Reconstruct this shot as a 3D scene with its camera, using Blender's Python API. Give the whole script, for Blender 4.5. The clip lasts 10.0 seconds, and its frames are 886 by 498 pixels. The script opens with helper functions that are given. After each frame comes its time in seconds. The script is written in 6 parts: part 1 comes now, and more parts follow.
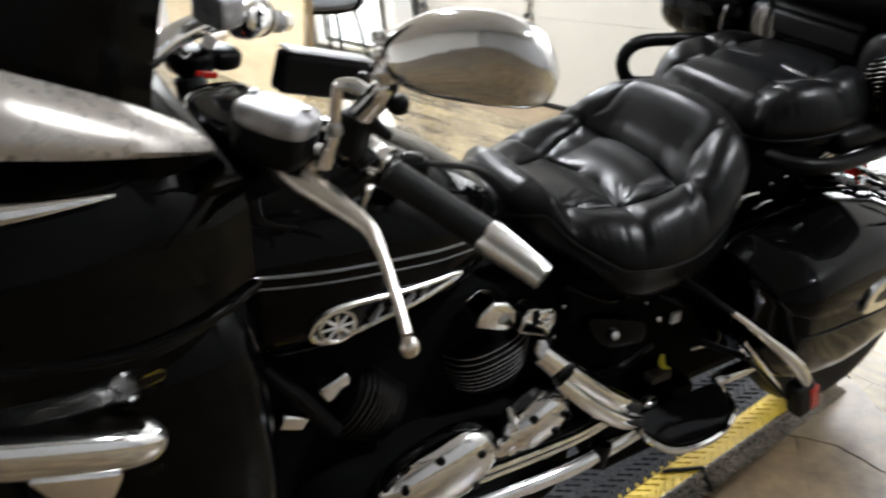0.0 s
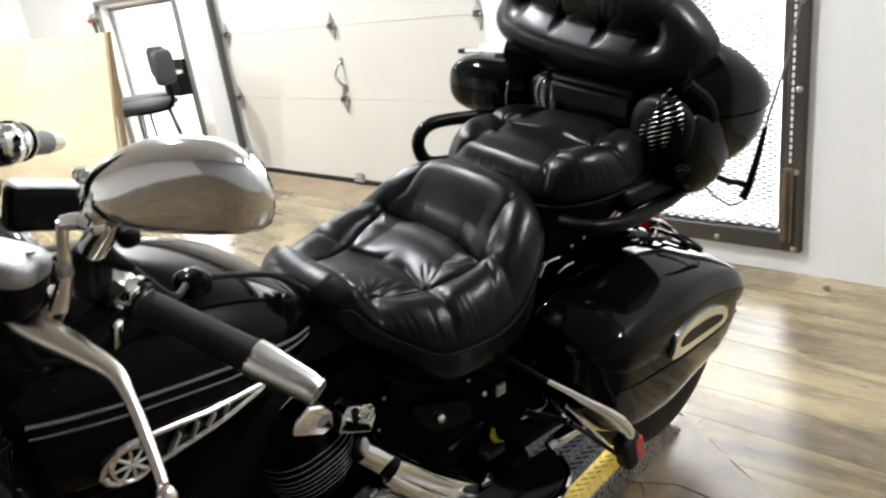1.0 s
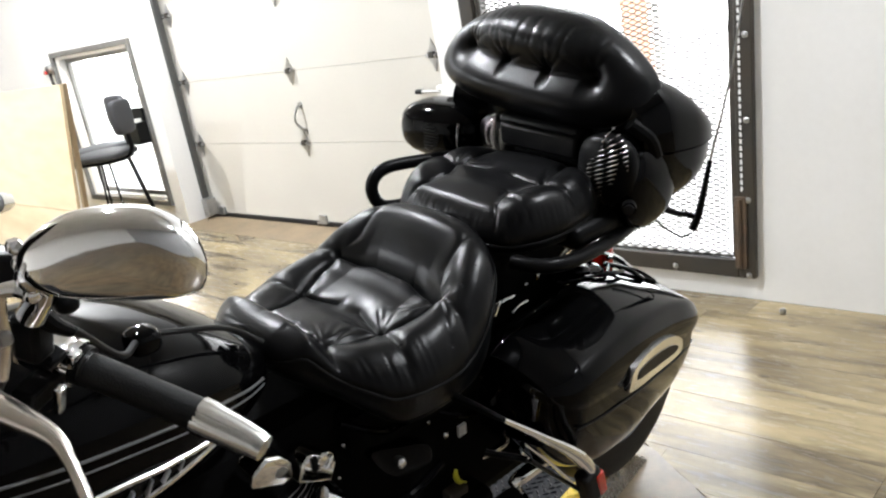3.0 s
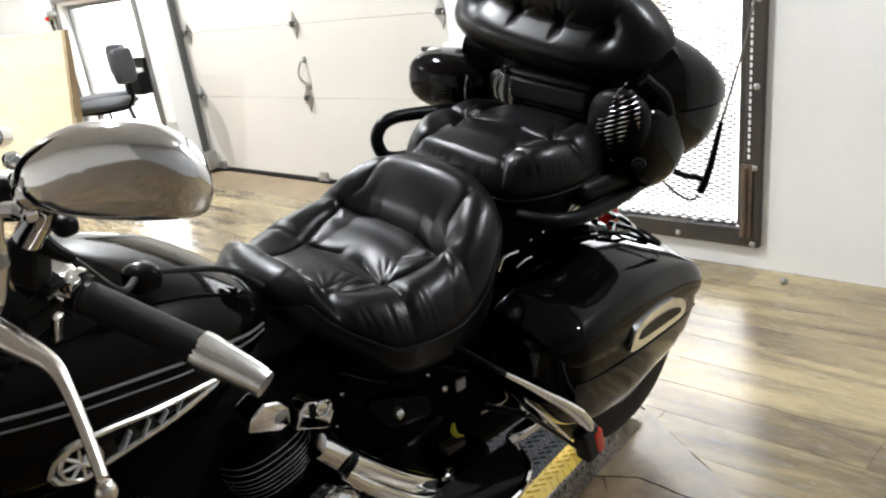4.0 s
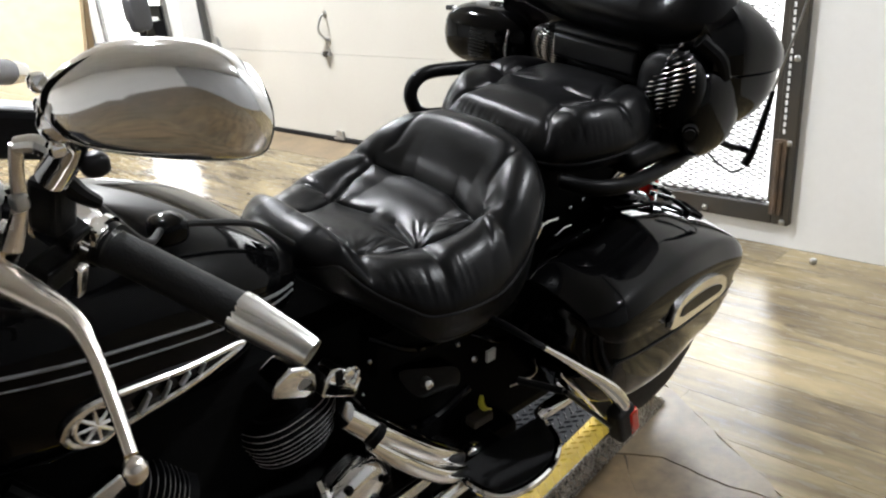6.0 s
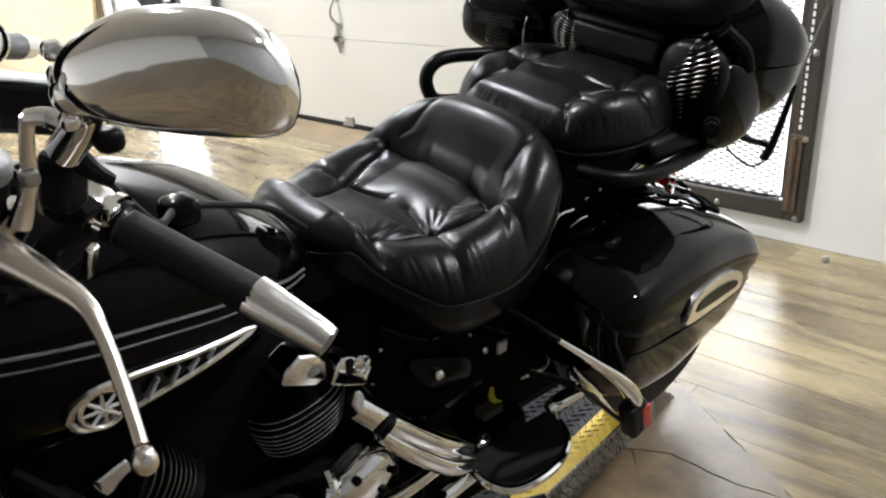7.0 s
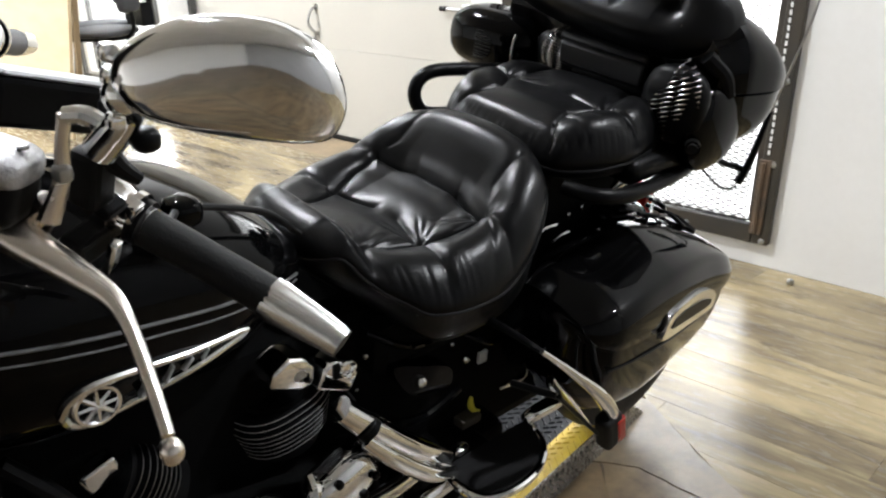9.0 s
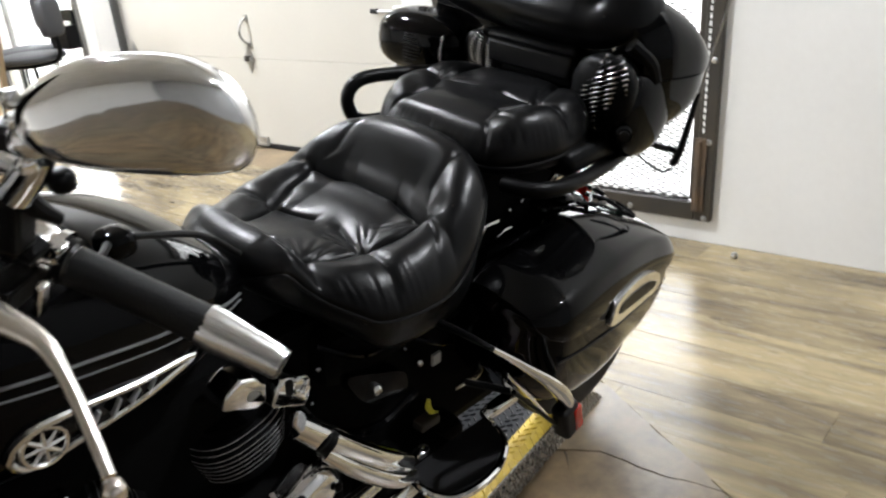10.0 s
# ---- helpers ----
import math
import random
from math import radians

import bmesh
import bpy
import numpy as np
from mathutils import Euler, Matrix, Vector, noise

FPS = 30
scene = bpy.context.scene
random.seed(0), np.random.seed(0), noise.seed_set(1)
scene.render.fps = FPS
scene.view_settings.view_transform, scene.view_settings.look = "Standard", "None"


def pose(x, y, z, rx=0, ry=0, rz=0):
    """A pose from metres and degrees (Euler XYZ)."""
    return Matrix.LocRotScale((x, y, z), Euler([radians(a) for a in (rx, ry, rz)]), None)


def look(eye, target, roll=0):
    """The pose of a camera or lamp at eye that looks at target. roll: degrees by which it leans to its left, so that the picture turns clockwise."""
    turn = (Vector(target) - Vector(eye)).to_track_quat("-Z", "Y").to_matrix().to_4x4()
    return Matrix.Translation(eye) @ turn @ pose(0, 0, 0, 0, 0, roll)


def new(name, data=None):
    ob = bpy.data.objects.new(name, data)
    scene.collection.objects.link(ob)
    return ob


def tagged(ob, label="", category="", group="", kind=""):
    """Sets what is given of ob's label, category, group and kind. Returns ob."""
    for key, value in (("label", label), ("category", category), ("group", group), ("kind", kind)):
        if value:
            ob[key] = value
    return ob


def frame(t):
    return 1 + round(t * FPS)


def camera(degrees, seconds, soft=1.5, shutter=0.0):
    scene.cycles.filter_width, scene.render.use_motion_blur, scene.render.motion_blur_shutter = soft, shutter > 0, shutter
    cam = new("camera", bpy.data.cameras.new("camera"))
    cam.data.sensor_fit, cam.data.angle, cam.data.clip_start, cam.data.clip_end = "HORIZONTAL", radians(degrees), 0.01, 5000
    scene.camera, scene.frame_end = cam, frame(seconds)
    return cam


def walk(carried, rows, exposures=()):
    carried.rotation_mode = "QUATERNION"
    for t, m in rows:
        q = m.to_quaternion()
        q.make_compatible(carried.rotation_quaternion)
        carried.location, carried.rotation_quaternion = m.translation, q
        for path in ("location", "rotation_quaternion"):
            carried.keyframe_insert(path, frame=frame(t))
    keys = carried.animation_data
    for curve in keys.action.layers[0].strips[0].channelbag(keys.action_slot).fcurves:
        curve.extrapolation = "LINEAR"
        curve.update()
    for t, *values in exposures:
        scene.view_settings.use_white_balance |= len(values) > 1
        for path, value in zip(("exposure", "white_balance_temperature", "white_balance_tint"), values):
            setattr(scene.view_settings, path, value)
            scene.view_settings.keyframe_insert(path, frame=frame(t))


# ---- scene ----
cam = camera(55.4, 10.0, soft=2.2, shutter=0.4)

PATH = [
    (0, (0.664, 0.903, 1.305), (-0.934, 1.825, 0.534), -5.5),
    (0.5, (0.672, 0.956, 1.303), (-0.803, 2.095, 0.577), -6.8),
    (1, (0.686, 0.983, 1.315), (-0.738, 2.228, 0.668), -9.0),
    (1.5, (0.702, 0.993, 1.328), (-0.695, 2.3, 0.743), -10.0),
    (2, (0.711, 0.994, 1.331), (-0.676, 2.317, 0.761), -10.1),
    (2.5, (0.716, 0.994, 1.333), (-0.666, 2.327, 0.772), -10.5),
    (4, (0.695, 0.994, 1.302), (-0.676, 2.293, 0.644), -8.7),
    (4.5, (0.677, 0.993, 1.295), (-0.681, 2.289, 0.603), -6.6),
    (5, (0.654, 0.998, 1.287), (-0.7, 2.274, 0.553), -6.0),
    (5.5, (0.629, 1.005, 1.283), (-0.739, 2.272, 0.557), -6.9),
    (7, (0.582, 1.016, 1.27), (-0.79, 2.26, 0.515), -5.4),
    (7.5, (0.576, 1.016, 1.269), (-0.796, 2.256, 0.508), -5.2),
    (8, (0.567, 1.017, 1.264), (-0.798, 2.252, 0.482), -4.6),
    (8.5, (0.565, 1.015, 1.267), (-0.766, 2.292, 0.494), -4.0),
    (9, (0.574, 0.976, 1.278), (-0.745, 2.288, 0.544), -2.5),
    (9.5, (0.589, 0.932, 1.286), (-0.688, 2.303, 0.587), -1.0),
    (10, (0.588, 0.986, 1.287), (-0.65, 2.369, 0.542), -6.1),
]

walk(cam, [(t, look(e, g, r)) for t, e, g, r in PATH])

# ---- world, daylight and lamps ----
world = bpy.data.worlds.new("world")
scene.world = world
world.use_nodes = True
wn = world.node_tree
sky = wn.nodes.new("ShaderNodeTexSky")
sky.sky_type, sky.sun_disc = "NISHITA", False
sky.sun_elevation, sky.sun_rotation = radians(48), radians(30)
wn.links.new(sky.outputs[0], wn.nodes["Background"].inputs[0])
wn.nodes["Background"].inputs[1].default_value = 0.14
sun_data = bpy.data.lights.new("sun", "SUN")
sun_data.energy, sun_data.angle, sun_data.color = 4.5, radians(0.5), (1, 0.95, 0.88)
sun = new("sun", sun_data)
sun.matrix_world = look((0, -8, 14), (-2, 3, 0))
scene.view_settings.exposure = 0.50


# ---- materials ----
def shader(name):
    m = bpy.data.materials.new(name)
    m.use_nodes = True
    return m, m.node_tree.nodes, m.node_tree.links, m.node_tree.nodes["Principled BSDF"]


def surface(name, base, rough=0.5, metal=0.0, other=None, scale=8.0, fine=90.0, bump=0.0, bump_scale=60.0, coat=0.0, spec=0.5, vary=0.08):
    """A surface with stains at two scales, uneven gloss and fine relief, in metres."""
    m, n, l, b = shader(name)
    tc = n.new("ShaderNodeTexCoord")
    big, small, mix, ramp = n.new("ShaderNodeTexNoise"), n.new("ShaderNodeTexNoise"), n.new("ShaderNodeMath"), n.new("ShaderNodeMix")
    big.inputs["Scale"].default_value, small.inputs["Scale"].default_value = scale, fine
    big.inputs["Detail"].default_value, small.inputs["Detail"].default_value = 4, 3
    for t in (big, small):
        l.new(tc.outputs["Object"], t.inputs["Vector"])
    mix.operation = "MULTIPLY_ADD"
    mix.inputs[1].default_value = 0.35
    l.new(small.outputs["Fac"], mix.inputs[0])
    l.new(big.outputs["Fac"], mix.inputs[2])
    ramp.data_type = "RGBA"
    other = other or tuple(c * 0.8 for c in base)
    ramp.inputs["A"].default_value, ramp.inputs["B"].default_value = (*base, 1), (*other, 1)
    rng = n.new("ShaderNodeMapRange")
    rng.inputs["From Min"].default_value, rng.inputs["From Max"].default_value = 0.4, 0.95
    l.new(mix.outputs[0], rng.inputs["Value"])
    l.new(rng.outputs[0], ramp.inputs["Factor"])
    l.new(ramp.outputs["Result"], b.inputs["Base Color"])
    rr = n.new("ShaderNodeMapRange")
    rr.inputs["To Min"].default_value, rr.inputs["To Max"].default_value = max(0.01, rough - vary), rough + vary
    l.new(small.outputs["Fac"], rr.inputs["Value"])
    l.new(rr.outputs[0], b.inputs["Roughness"])
    b.inputs["Metallic"].default_value = metal
    b.inputs["Coat Weight"].default_value = coat
    b.inputs["Coat Roughness"].default_value = 0.03
    b.inputs["Specular IOR Level"].default_value = spec
    if bump:
        nb, bp = n.new("ShaderNodeTexNoise"), n.new("ShaderNodeBump")
        nb.inputs["Scale"].default_value, nb.inputs["Detail"].default_value = bump_scale, 5
        l.new(tc.outputs["Object"], nb.inputs["Vector"])
        l.new(nb.outputs["Fac"], bp.inputs["Height"])
        bp.inputs["Strength"].default_value, bp.inputs["Distance"].default_value = bump, 0.002
        l.new(bp.outputs[0], b.inputs["Normal"])
    return m


def glow(name, colour, strength):
    m, n, l, b = shader(name)
    b.inputs["Base Color"].default_value = (*colour, 1)
    b.inputs["Emission Color"].default_value = (*colour, 1)
    b.inputs["Emission Strength"].default_value = strength
    return m


def leather_material(name, base):
    m, n, l, b = shader(name)
    tc = n.new("ShaderNodeTexCoord")
    cells, folds, mix, bp = n.new("ShaderNodeTexVoronoi"), n.new("ShaderNodeTexNoise"), n.new("ShaderNodeMath"), n.new("ShaderNodeBump")
    cells.inputs["Scale"].default_value, folds.inputs["Scale"].default_value = 420, 45
    folds.inputs["Detail"].default_value, folds.inputs["Roughness"].default_value = 6, 0.6
    for t in (cells, folds):
        l.new(tc.outputs["Object"], t.inputs["Vector"])
    mix.operation = "MULTIPLY_ADD"
    mix.inputs[1].default_value = 0.12
    l.new(cells.outputs["Distance"], mix.inputs[0])
    l.new(folds.outputs["Fac"], mix.inputs[2])
    l.new(mix.outputs[0], bp.inputs["Height"])
    bp.inputs["Strength"].default_value, bp.inputs["Distance"].default_value = 0.4, 0.0014
    l.new(bp.outputs[0], b.inputs["Normal"])
    rr = n.new("ShaderNodeMapRange")
    rr.inputs["To Min"].default_value, rr.inputs["To Max"].default_value = 0.24, 0.36
    l.new(folds.outputs["Fac"], rr.inputs["Value"])
    l.new(rr.outputs[0], b.inputs["Roughness"])
    b.inputs["Base Color"].default_value = (*base, 1)
    b.inputs["Specular IOR Level"].default_value = 0.16
    return m


def wood_material(name, light, dark, along, stretch, rough, scale=6.0, per_object=0.35, coat=0.0, knots=0.0):
    """Boards with grain along one axis; each board takes its own tone."""
    m, n, l, b = shader(name)
    tc, mp, info = n.new("ShaderNodeTexCoord"), n.new("ShaderNodeMapping"), n.new("ShaderNodeObjectInfo")
    size = [1.0, 1.0, 1.0]
    size[along] = stretch
    mp.inputs["Scale"].default_value = size
    shift = n.new("ShaderNodeVectorMath")
    shift.operation = "MULTIPLY_ADD"
    comb = n.new("ShaderNodeCombineXYZ")
    for i in range(3):
        l.new(info.outputs["Random"], comb.inputs[i])
    shift.inputs[1].default_value = (37, 53, 11)
    l.new(comb.outputs[0], shift.inputs[0])
    geo = n.new("ShaderNodeNewGeometry")
    l.new(geo.outputs["Position"], shift.inputs[2])
    l.new(shift.outputs[0], mp.inputs["Vector"])
    grain, streak = n.new("ShaderNodeTexNoise"), n.new("ShaderNodeTexNoise")
    grain.inputs["Scale"].default_value, streak.inputs["Scale"].default_value = scale * 6, scale
    grain.inputs["Detail"].default_value, streak.inputs["Detail"].default_value = 6, 4
    streak.inputs["Distortion"].default_value = 0.7
    for t in (grain, streak):
        l.new(mp.outputs[0], t.inputs["Vector"])
    add = n.new("ShaderNodeMath")
    add.operation = "MULTIPLY_ADD"
    add.inputs[1].default_value = 0.45
    l.new(grain.outputs["Fac"], add.inputs[0])
    l.new(streak.outputs["Fac"], add.inputs[2])
    tone = n.new("ShaderNodeMath")
    tone.operation = "MULTIPLY_ADD"
    tone.inputs[1].default_value = per_object
    l.new(info.outputs["Random"], tone.inputs[0])
    l.new(add.outputs[0], tone.inputs[2])
    if knots:
        # small dark knots and nicks
        km, kv, kr, ka = n.new("ShaderNodeMapping"), n.new("ShaderNodeTexVoronoi"), n.new("ShaderNodeMapRange"), n.new("ShaderNodeMath")
        ks = [9.0, 9.0, 9.0]
        ks[along] = 4.0
        km.inputs["Scale"].default_value = ks
        l.new(shift.outputs[0], km.inputs["Vector"])
        l.new(km.outputs[0], kv.inputs["Vector"])
        kv.inputs["Scale"].default_value = 1.0
        kr.inputs["From Min"].default_value, kr.inputs["From Max"].default_value = 0.03, 0.11
        kr.inputs["To Min"].default_value, kr.inputs["To Max"].default_value = knots, 0.0
        l.new(kv.outputs["Distance"], kr.inputs["Value"])
        ka.operation = "ADD"
        l.new(tone.outputs[0], ka.inputs[0])
        l.new(kr.outputs[0], ka.inputs[1])
        tone = ka
    ramp = n.new("ShaderNodeValToRGB")
    ramp.color_ramp.elements[0].position, ramp.color_ramp.elements[1].position = 0.55, 1.05
    ramp.color_ramp.elements[0].color, ramp.color_ramp.elements[1].color = (*light, 1), (*dark, 1)
    l.new(tone.outputs[0], ramp.inputs[0])
    l.new(ramp.outputs[0], b.inputs["Base Color"])
    rr = n.new("ShaderNodeMapRange")
    rr.inputs["To Min"].default_value, rr.inputs["To Max"].default_value = rough - 0.08, rough + 0.1
    l.new(grain.outputs["Fac"], rr.inputs["Value"])
    l.new(rr.outputs[0], b.inputs["Roughness"])
    bp = n.new("ShaderNodeBump")
    bp.inputs["Strength"].default_value, bp.inputs["Distance"].default_value = 0.25, 0.001
    l.new(grain.outputs["Fac"], bp.inputs["Height"])
    l.new(bp.outputs[0], b.inputs["Normal"])
    b.inputs["Coat Weight"].default_value = coat
    b.inputs["Specular IOR Level"].default_value = 0.34
    return m


BLACK = surface("black_gloss_paint", (0.0018, 0.0018, 0.002), 0.06, 0, (0.0012, 0.0012, 0.0013), spec=0.11, vary=0.03)
TRIMBLACK = surface("satin_black_plastic", (0.0035, 0.0035, 0.0038), 0.36, 0, bump=0.1, bump_scale=300, spec=0.09)
SOOT = surface("dull_black_frame", (0.003, 0.003, 0.003), 0.75, 0, bump=0.3, bump_scale=120, spec=0.04)
RUBBER = surface("black_rubber", (0.008, 0.008, 0.0085), 0.55, 0, bump=0.25, bump_scale=400, spec=0.22)
CHROME = surface("chrome", (0.94, 0.94, 0.94), 0.07, 1, (0.88, 0.88, 0.88), vary=0.03, scale=30)
SATIN = surface("satin_chrome", (0.93, 0.925, 0.92), 0.22, 1, (0.86, 0.855, 0.85), vary=0.06, scale=30)
ALUMINIUM = surface("polished_aluminium", (0.84, 0.78, 0.72), 0.24, 1, (0.74, 0.68, 0.62), bump=0.05, bump_scale=200)
CASTING = surface("speckled_cast_lid", (0.5, 0.5, 0.51), 0.36, 0.7, (0.22, 0.22, 0.225), fine=260, scale=60, bump=0.6, bump_scale=500)
LEATHER = leather_material("black_leather", (0.0035, 0.0035, 0.0038))
RED = surface("red_lens", (0.45, 0.014, 0.008), 0.15, 0, coat=1.0)
RED.node_tree.nodes["Principled BSDF"].inputs["Subsurface Weight"].default_value = 0.0
YELLOWTAG = surface("yellow_tag", (0.6, 0.55, 0.03), 0.5)
WHITETAG = surface("white_tag", (0.75, 0.75, 0.72), 0.45)
PINSTRIPE = surface("silver_grey_pinstripe", (0.15, 0.15, 0.153), 0.4, 0.2)
SILVER = surface("silver_stripe", (0.66, 0.66, 0.67), 0.4, 0.4)
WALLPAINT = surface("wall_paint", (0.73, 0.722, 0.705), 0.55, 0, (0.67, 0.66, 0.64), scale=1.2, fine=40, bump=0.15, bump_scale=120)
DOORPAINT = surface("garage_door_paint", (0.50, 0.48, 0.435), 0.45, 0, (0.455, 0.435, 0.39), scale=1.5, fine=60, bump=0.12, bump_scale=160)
# darkened grey for an unseen wall, to cut reflections on the bike's near side
DARKWALL = surface("darkened_unseen_wall", (0.28, 0.28, 0.285), 0.6, 0, (0.24, 0.24, 0.245), scale=1.2, fine=40, bump=0.15, bump_scale=120)
DIMWALL = surface("dark_wall_paint", (0.70, 0.695, 0.68), 0.6, 0, (0.64, 0.635, 0.62), scale=1.2, fine=40, bump=0.15, bump_scale=120)
CEILING = surface("ceiling_boards", (0.55, 0.55, 0.545), 0.7, 0, scale=2)
# near-white colour standing in for daylight through the door post's slots
DAYSLOT = surface("painted_daylight_slot", (0.85, 0.85, 0.84), 0.4)
STEEL = surface("dark_steel", (0.022, 0.022, 0.021), 0.5, 0.1, (0.045, 0.035, 0.024), scale=5, fine=70, bump=0.2, bump_scale=150)
GALV = surface("galvanised_steel", (0.5, 0.5, 0.49), 0.38, 1, (0.35, 0.35, 0.35), scale=40, fine=200)
RUSTY = surface("rusty_steel", (0.11, 0.07, 0.04), 0.6, 0.1, (0.045, 0.036, 0.03), scale=14, bump=0.3)
MESHSTEEL = surface("expanded_steel", (0.06, 0.06, 0.057), 0.5, 0.2)
GREYPLASTIC = surface("grey_upholstery", (0.030, 0.031, 0.036), 0.6, 0, bump=0.3, bump_scale=350)
# shaded copy of the machined fin edge: missing reflections put into a darker colour
FINSHADED = surface("shaded_fin_edge", (0.20, 0.20, 0.20), 0.3, 1, (0.10, 0.10, 0.10), vary=0.05)
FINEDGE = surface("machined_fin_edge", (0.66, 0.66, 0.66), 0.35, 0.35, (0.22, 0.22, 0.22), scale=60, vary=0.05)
GRILLE = surface("dark_chrome_grille", (0.42, 0.42, 0.43), 0.16, 1, (0.3, 0.3, 0.3), vary=0.05)
GREYGRIP = surface("grey_rubber_grip", (0.09, 0.09, 0.095), 0.55, 0, bump=0.2, bump_scale=300)
PLY = wood_material("plywood", (0.84, 0.73, 0.52), (0.70, 0.56, 0.36), 0, 0.25, 0.5, scale=2.5, per_object=0.1)
CONCRETE = surface("bare_sill_floor", (0.23, 0.17, 0.10), 0.6, 0, (0.13, 0.095, 0.06), scale=6, fine=50, bump=0.3)
PLANK = wood_material("vinyl_plank", (0.305, 0.243, 0.138), (0.080, 0.062, 0.041), 0, 0.17, 0.25, scale=11, per_object=0.16, knots=0.35)
JOINT = surface("dark_joint", (0.075, 0.062, 0.048), 0.8)
PLATE = surface("tread_plate_steel", (0.40, 0.39, 0.37), 0.27, 0.9, (0.19, 0.18, 0.165), scale=18, fine=120, bump=0.15)
DECKBLACK = surface("black_deck_paint", (0.008, 0.009, 0.012), 0.34, 0, (0.016, 0.016, 0.018), scale=25, bump=0.2, spec=0.10)
DECKYELLOW = surface("yellow_hazard_paint", (0.62, 0.44, 0.035), 0.42, 0, (0.45, 0.31, 0.03), scale=20, bump=0.2)
DAYLIGHT = glow("bright_daylight", (0.96, 0.985, 1.0), 11.0)
BULB = glow("lamp_glass", (0.98, 0.98, 1.0), 40.0)


# ---- mesh helpers ----
def part(name, bm, material, parent=None, label="", sharp=0.6, smooth=True):
    """Links a bmesh as one mesh object, under a thing or a part."""
    bmesh.ops.recalc_face_normals(bm, faces=bm.faces)
    flat = bm.faces.layers.int.get("flat")
    for f in bm.faces:
        f.smooth = smooth and not (flat and f[flat])
    for e in bm.edges:
        if len(e.link_faces) == 2 and e.calc_face_angle(0) > sharp:
            e.smooth = False
    me = bpy.data.meshes.new(name)
    bm.to_mesh(me)
    bm.free()
    for m in material if isinstance(material, (list, tuple)) else (material,):
        me.materials.append(m)
    ob = new(name, me)
    ob.parent = parent
    if label:
        tagged(ob, label)
    return ob


def thing(name, label, category, at=None, group="", kind=""):
    ob = tagged(new(name), label, category, group, kind)
    if at is not None:
        ob.matrix_world = at
    return ob


def add_box(bm, lo, hi, bevel=0.0, seg=2, m=None):
    c, d = (Vector(lo) + Vector(hi)) / 2, Vector(hi) - Vector(lo)
    flat = bm.faces.layers.int.get("flat") or bm.faces.layers.int.new("flat")
    made = bmesh.ops.create_cube(bm, size=1, matrix=Matrix.Translation(c) @ Matrix.Diagonal((*d, 1)))["verts"]
    if bevel:
        edges = list({e for v in made for e in v.link_edges})
        made = [v for v in bmesh.ops.bevel(bm, geom=edges, offset=bevel, segments=seg, affect="EDGES", profile=0.5)["verts"]]
        for f in {f for v in made for f in v.link_faces}:
            f[flat] = int(max(abs(q) for q in f.normal) > 0.999)
    if m is not None:
        bmesh.ops.transform(bm, matrix=m, verts=made)
    return made


def box(lo, hi, bevel=0.0, seg=2, m=None):
    bm = bmesh.new()
    add_box(bm, lo, hi, bevel, seg, m)
    return bm


def spline(pts, n=8):
    """Points on a smooth curve through the given ones."""
    p = [Vector(q) for q in pts]
    if len(p) < 3 or n < 2:
        return p
    p = [2 * p[0] - p[1], *p, 2 * p[-1] - p[-2]]
    out = []
    for i in range(1, len(p) - 2):
        a, b, c, d = p[i - 1 : i + 3]
        for k in range(n):
            t = k / n
            out.append(0.5 * (2 * b + (c - a) * t + (2 * a - 5 * b + 4 * c - d) * t * t + (3 * b - a - 3 * c + d) * t**3))
    return out + [p[-2]]


def add_rings(bm, rings, closed_ends=True, loop=False):
    vs = [[bm.verts.new(q) for q in r] for r in rings]
    n = len(rings[0])
    for a, b in zip(vs, vs[1:] + ([vs[0]] if loop else [])):
        for i in range(n):
            j = (i + 1) % n
            bm.faces.new((a[i], a[j], b[j], b[i]))
    if closed_ends and not loop:
        bm.faces.new(vs[0][::-1])
        bm.faces.new(vs[-1])
    return vs


def add_tube(bm, pts, r, seg=12, n=8, flat=1.0, loop=False):
    """A round or flattened bar along a smooth curve; r is a number or one for each given point."""
    rs = [r] * len(pts) if isinstance(r, (int, float)) else list(r)
    if loop:
        pts, rs = list(pts) + [pts[0]], rs + [rs[0]]
    line = spline(pts, n)
    per = n if len(pts) > 2 and n > 1 else 1
    rad = [rs[min(i // per, len(rs) - 1)] * (1 - (i % per) / per) + rs[min(i // per + 1, len(rs) - 1)] * (i % per) / per for i in range(len(line))]
    rings, up = [], None
    count = len(line) - 1 if loop else len(line)
    for i in range(count):
        a, b = line[max(i - 1, 0)], line[min(i + 1, len(line) - 1)]
        if loop and i == 0:
            a = line[-2]
        d = (b - a).normalized()
        up = (up - d * up.dot(d)) if up is not None else (Vector((0, 0, 1)) if abs(d.z) < 0.9 else Vector((1, 0, 0)))
        up = (up - d * up.dot(d)).normalized()
        side = d.cross(up)
        rings.append([line[i] + (math.cos(q) * side + math.sin(q) * up * flat) * rad[i] for q in (2 * math.pi * k / seg for k in range(seg))])
    add_rings(bm, rings, loop=loop)


def tube(pts, r, seg=12, n=8, flat=1.0, loop=False):
    bm = bmesh.new()
    add_tube(bm, pts, r, seg, n, flat, loop)
    return bm


def oval(cx, cz, a, b, p=2.5, n=32):
    """A superellipse: n pairs round a centre."""
    out = []
    for k in range(n):
        q = 2 * math.pi * k / n
        c, s = math.cos(q), math.sin(q)
        out.append((cx + a * math.copysign(abs(c) ** (2 / p), c), cz + b * math.copysign(abs(s) ** (2 / p), s)))
    return out


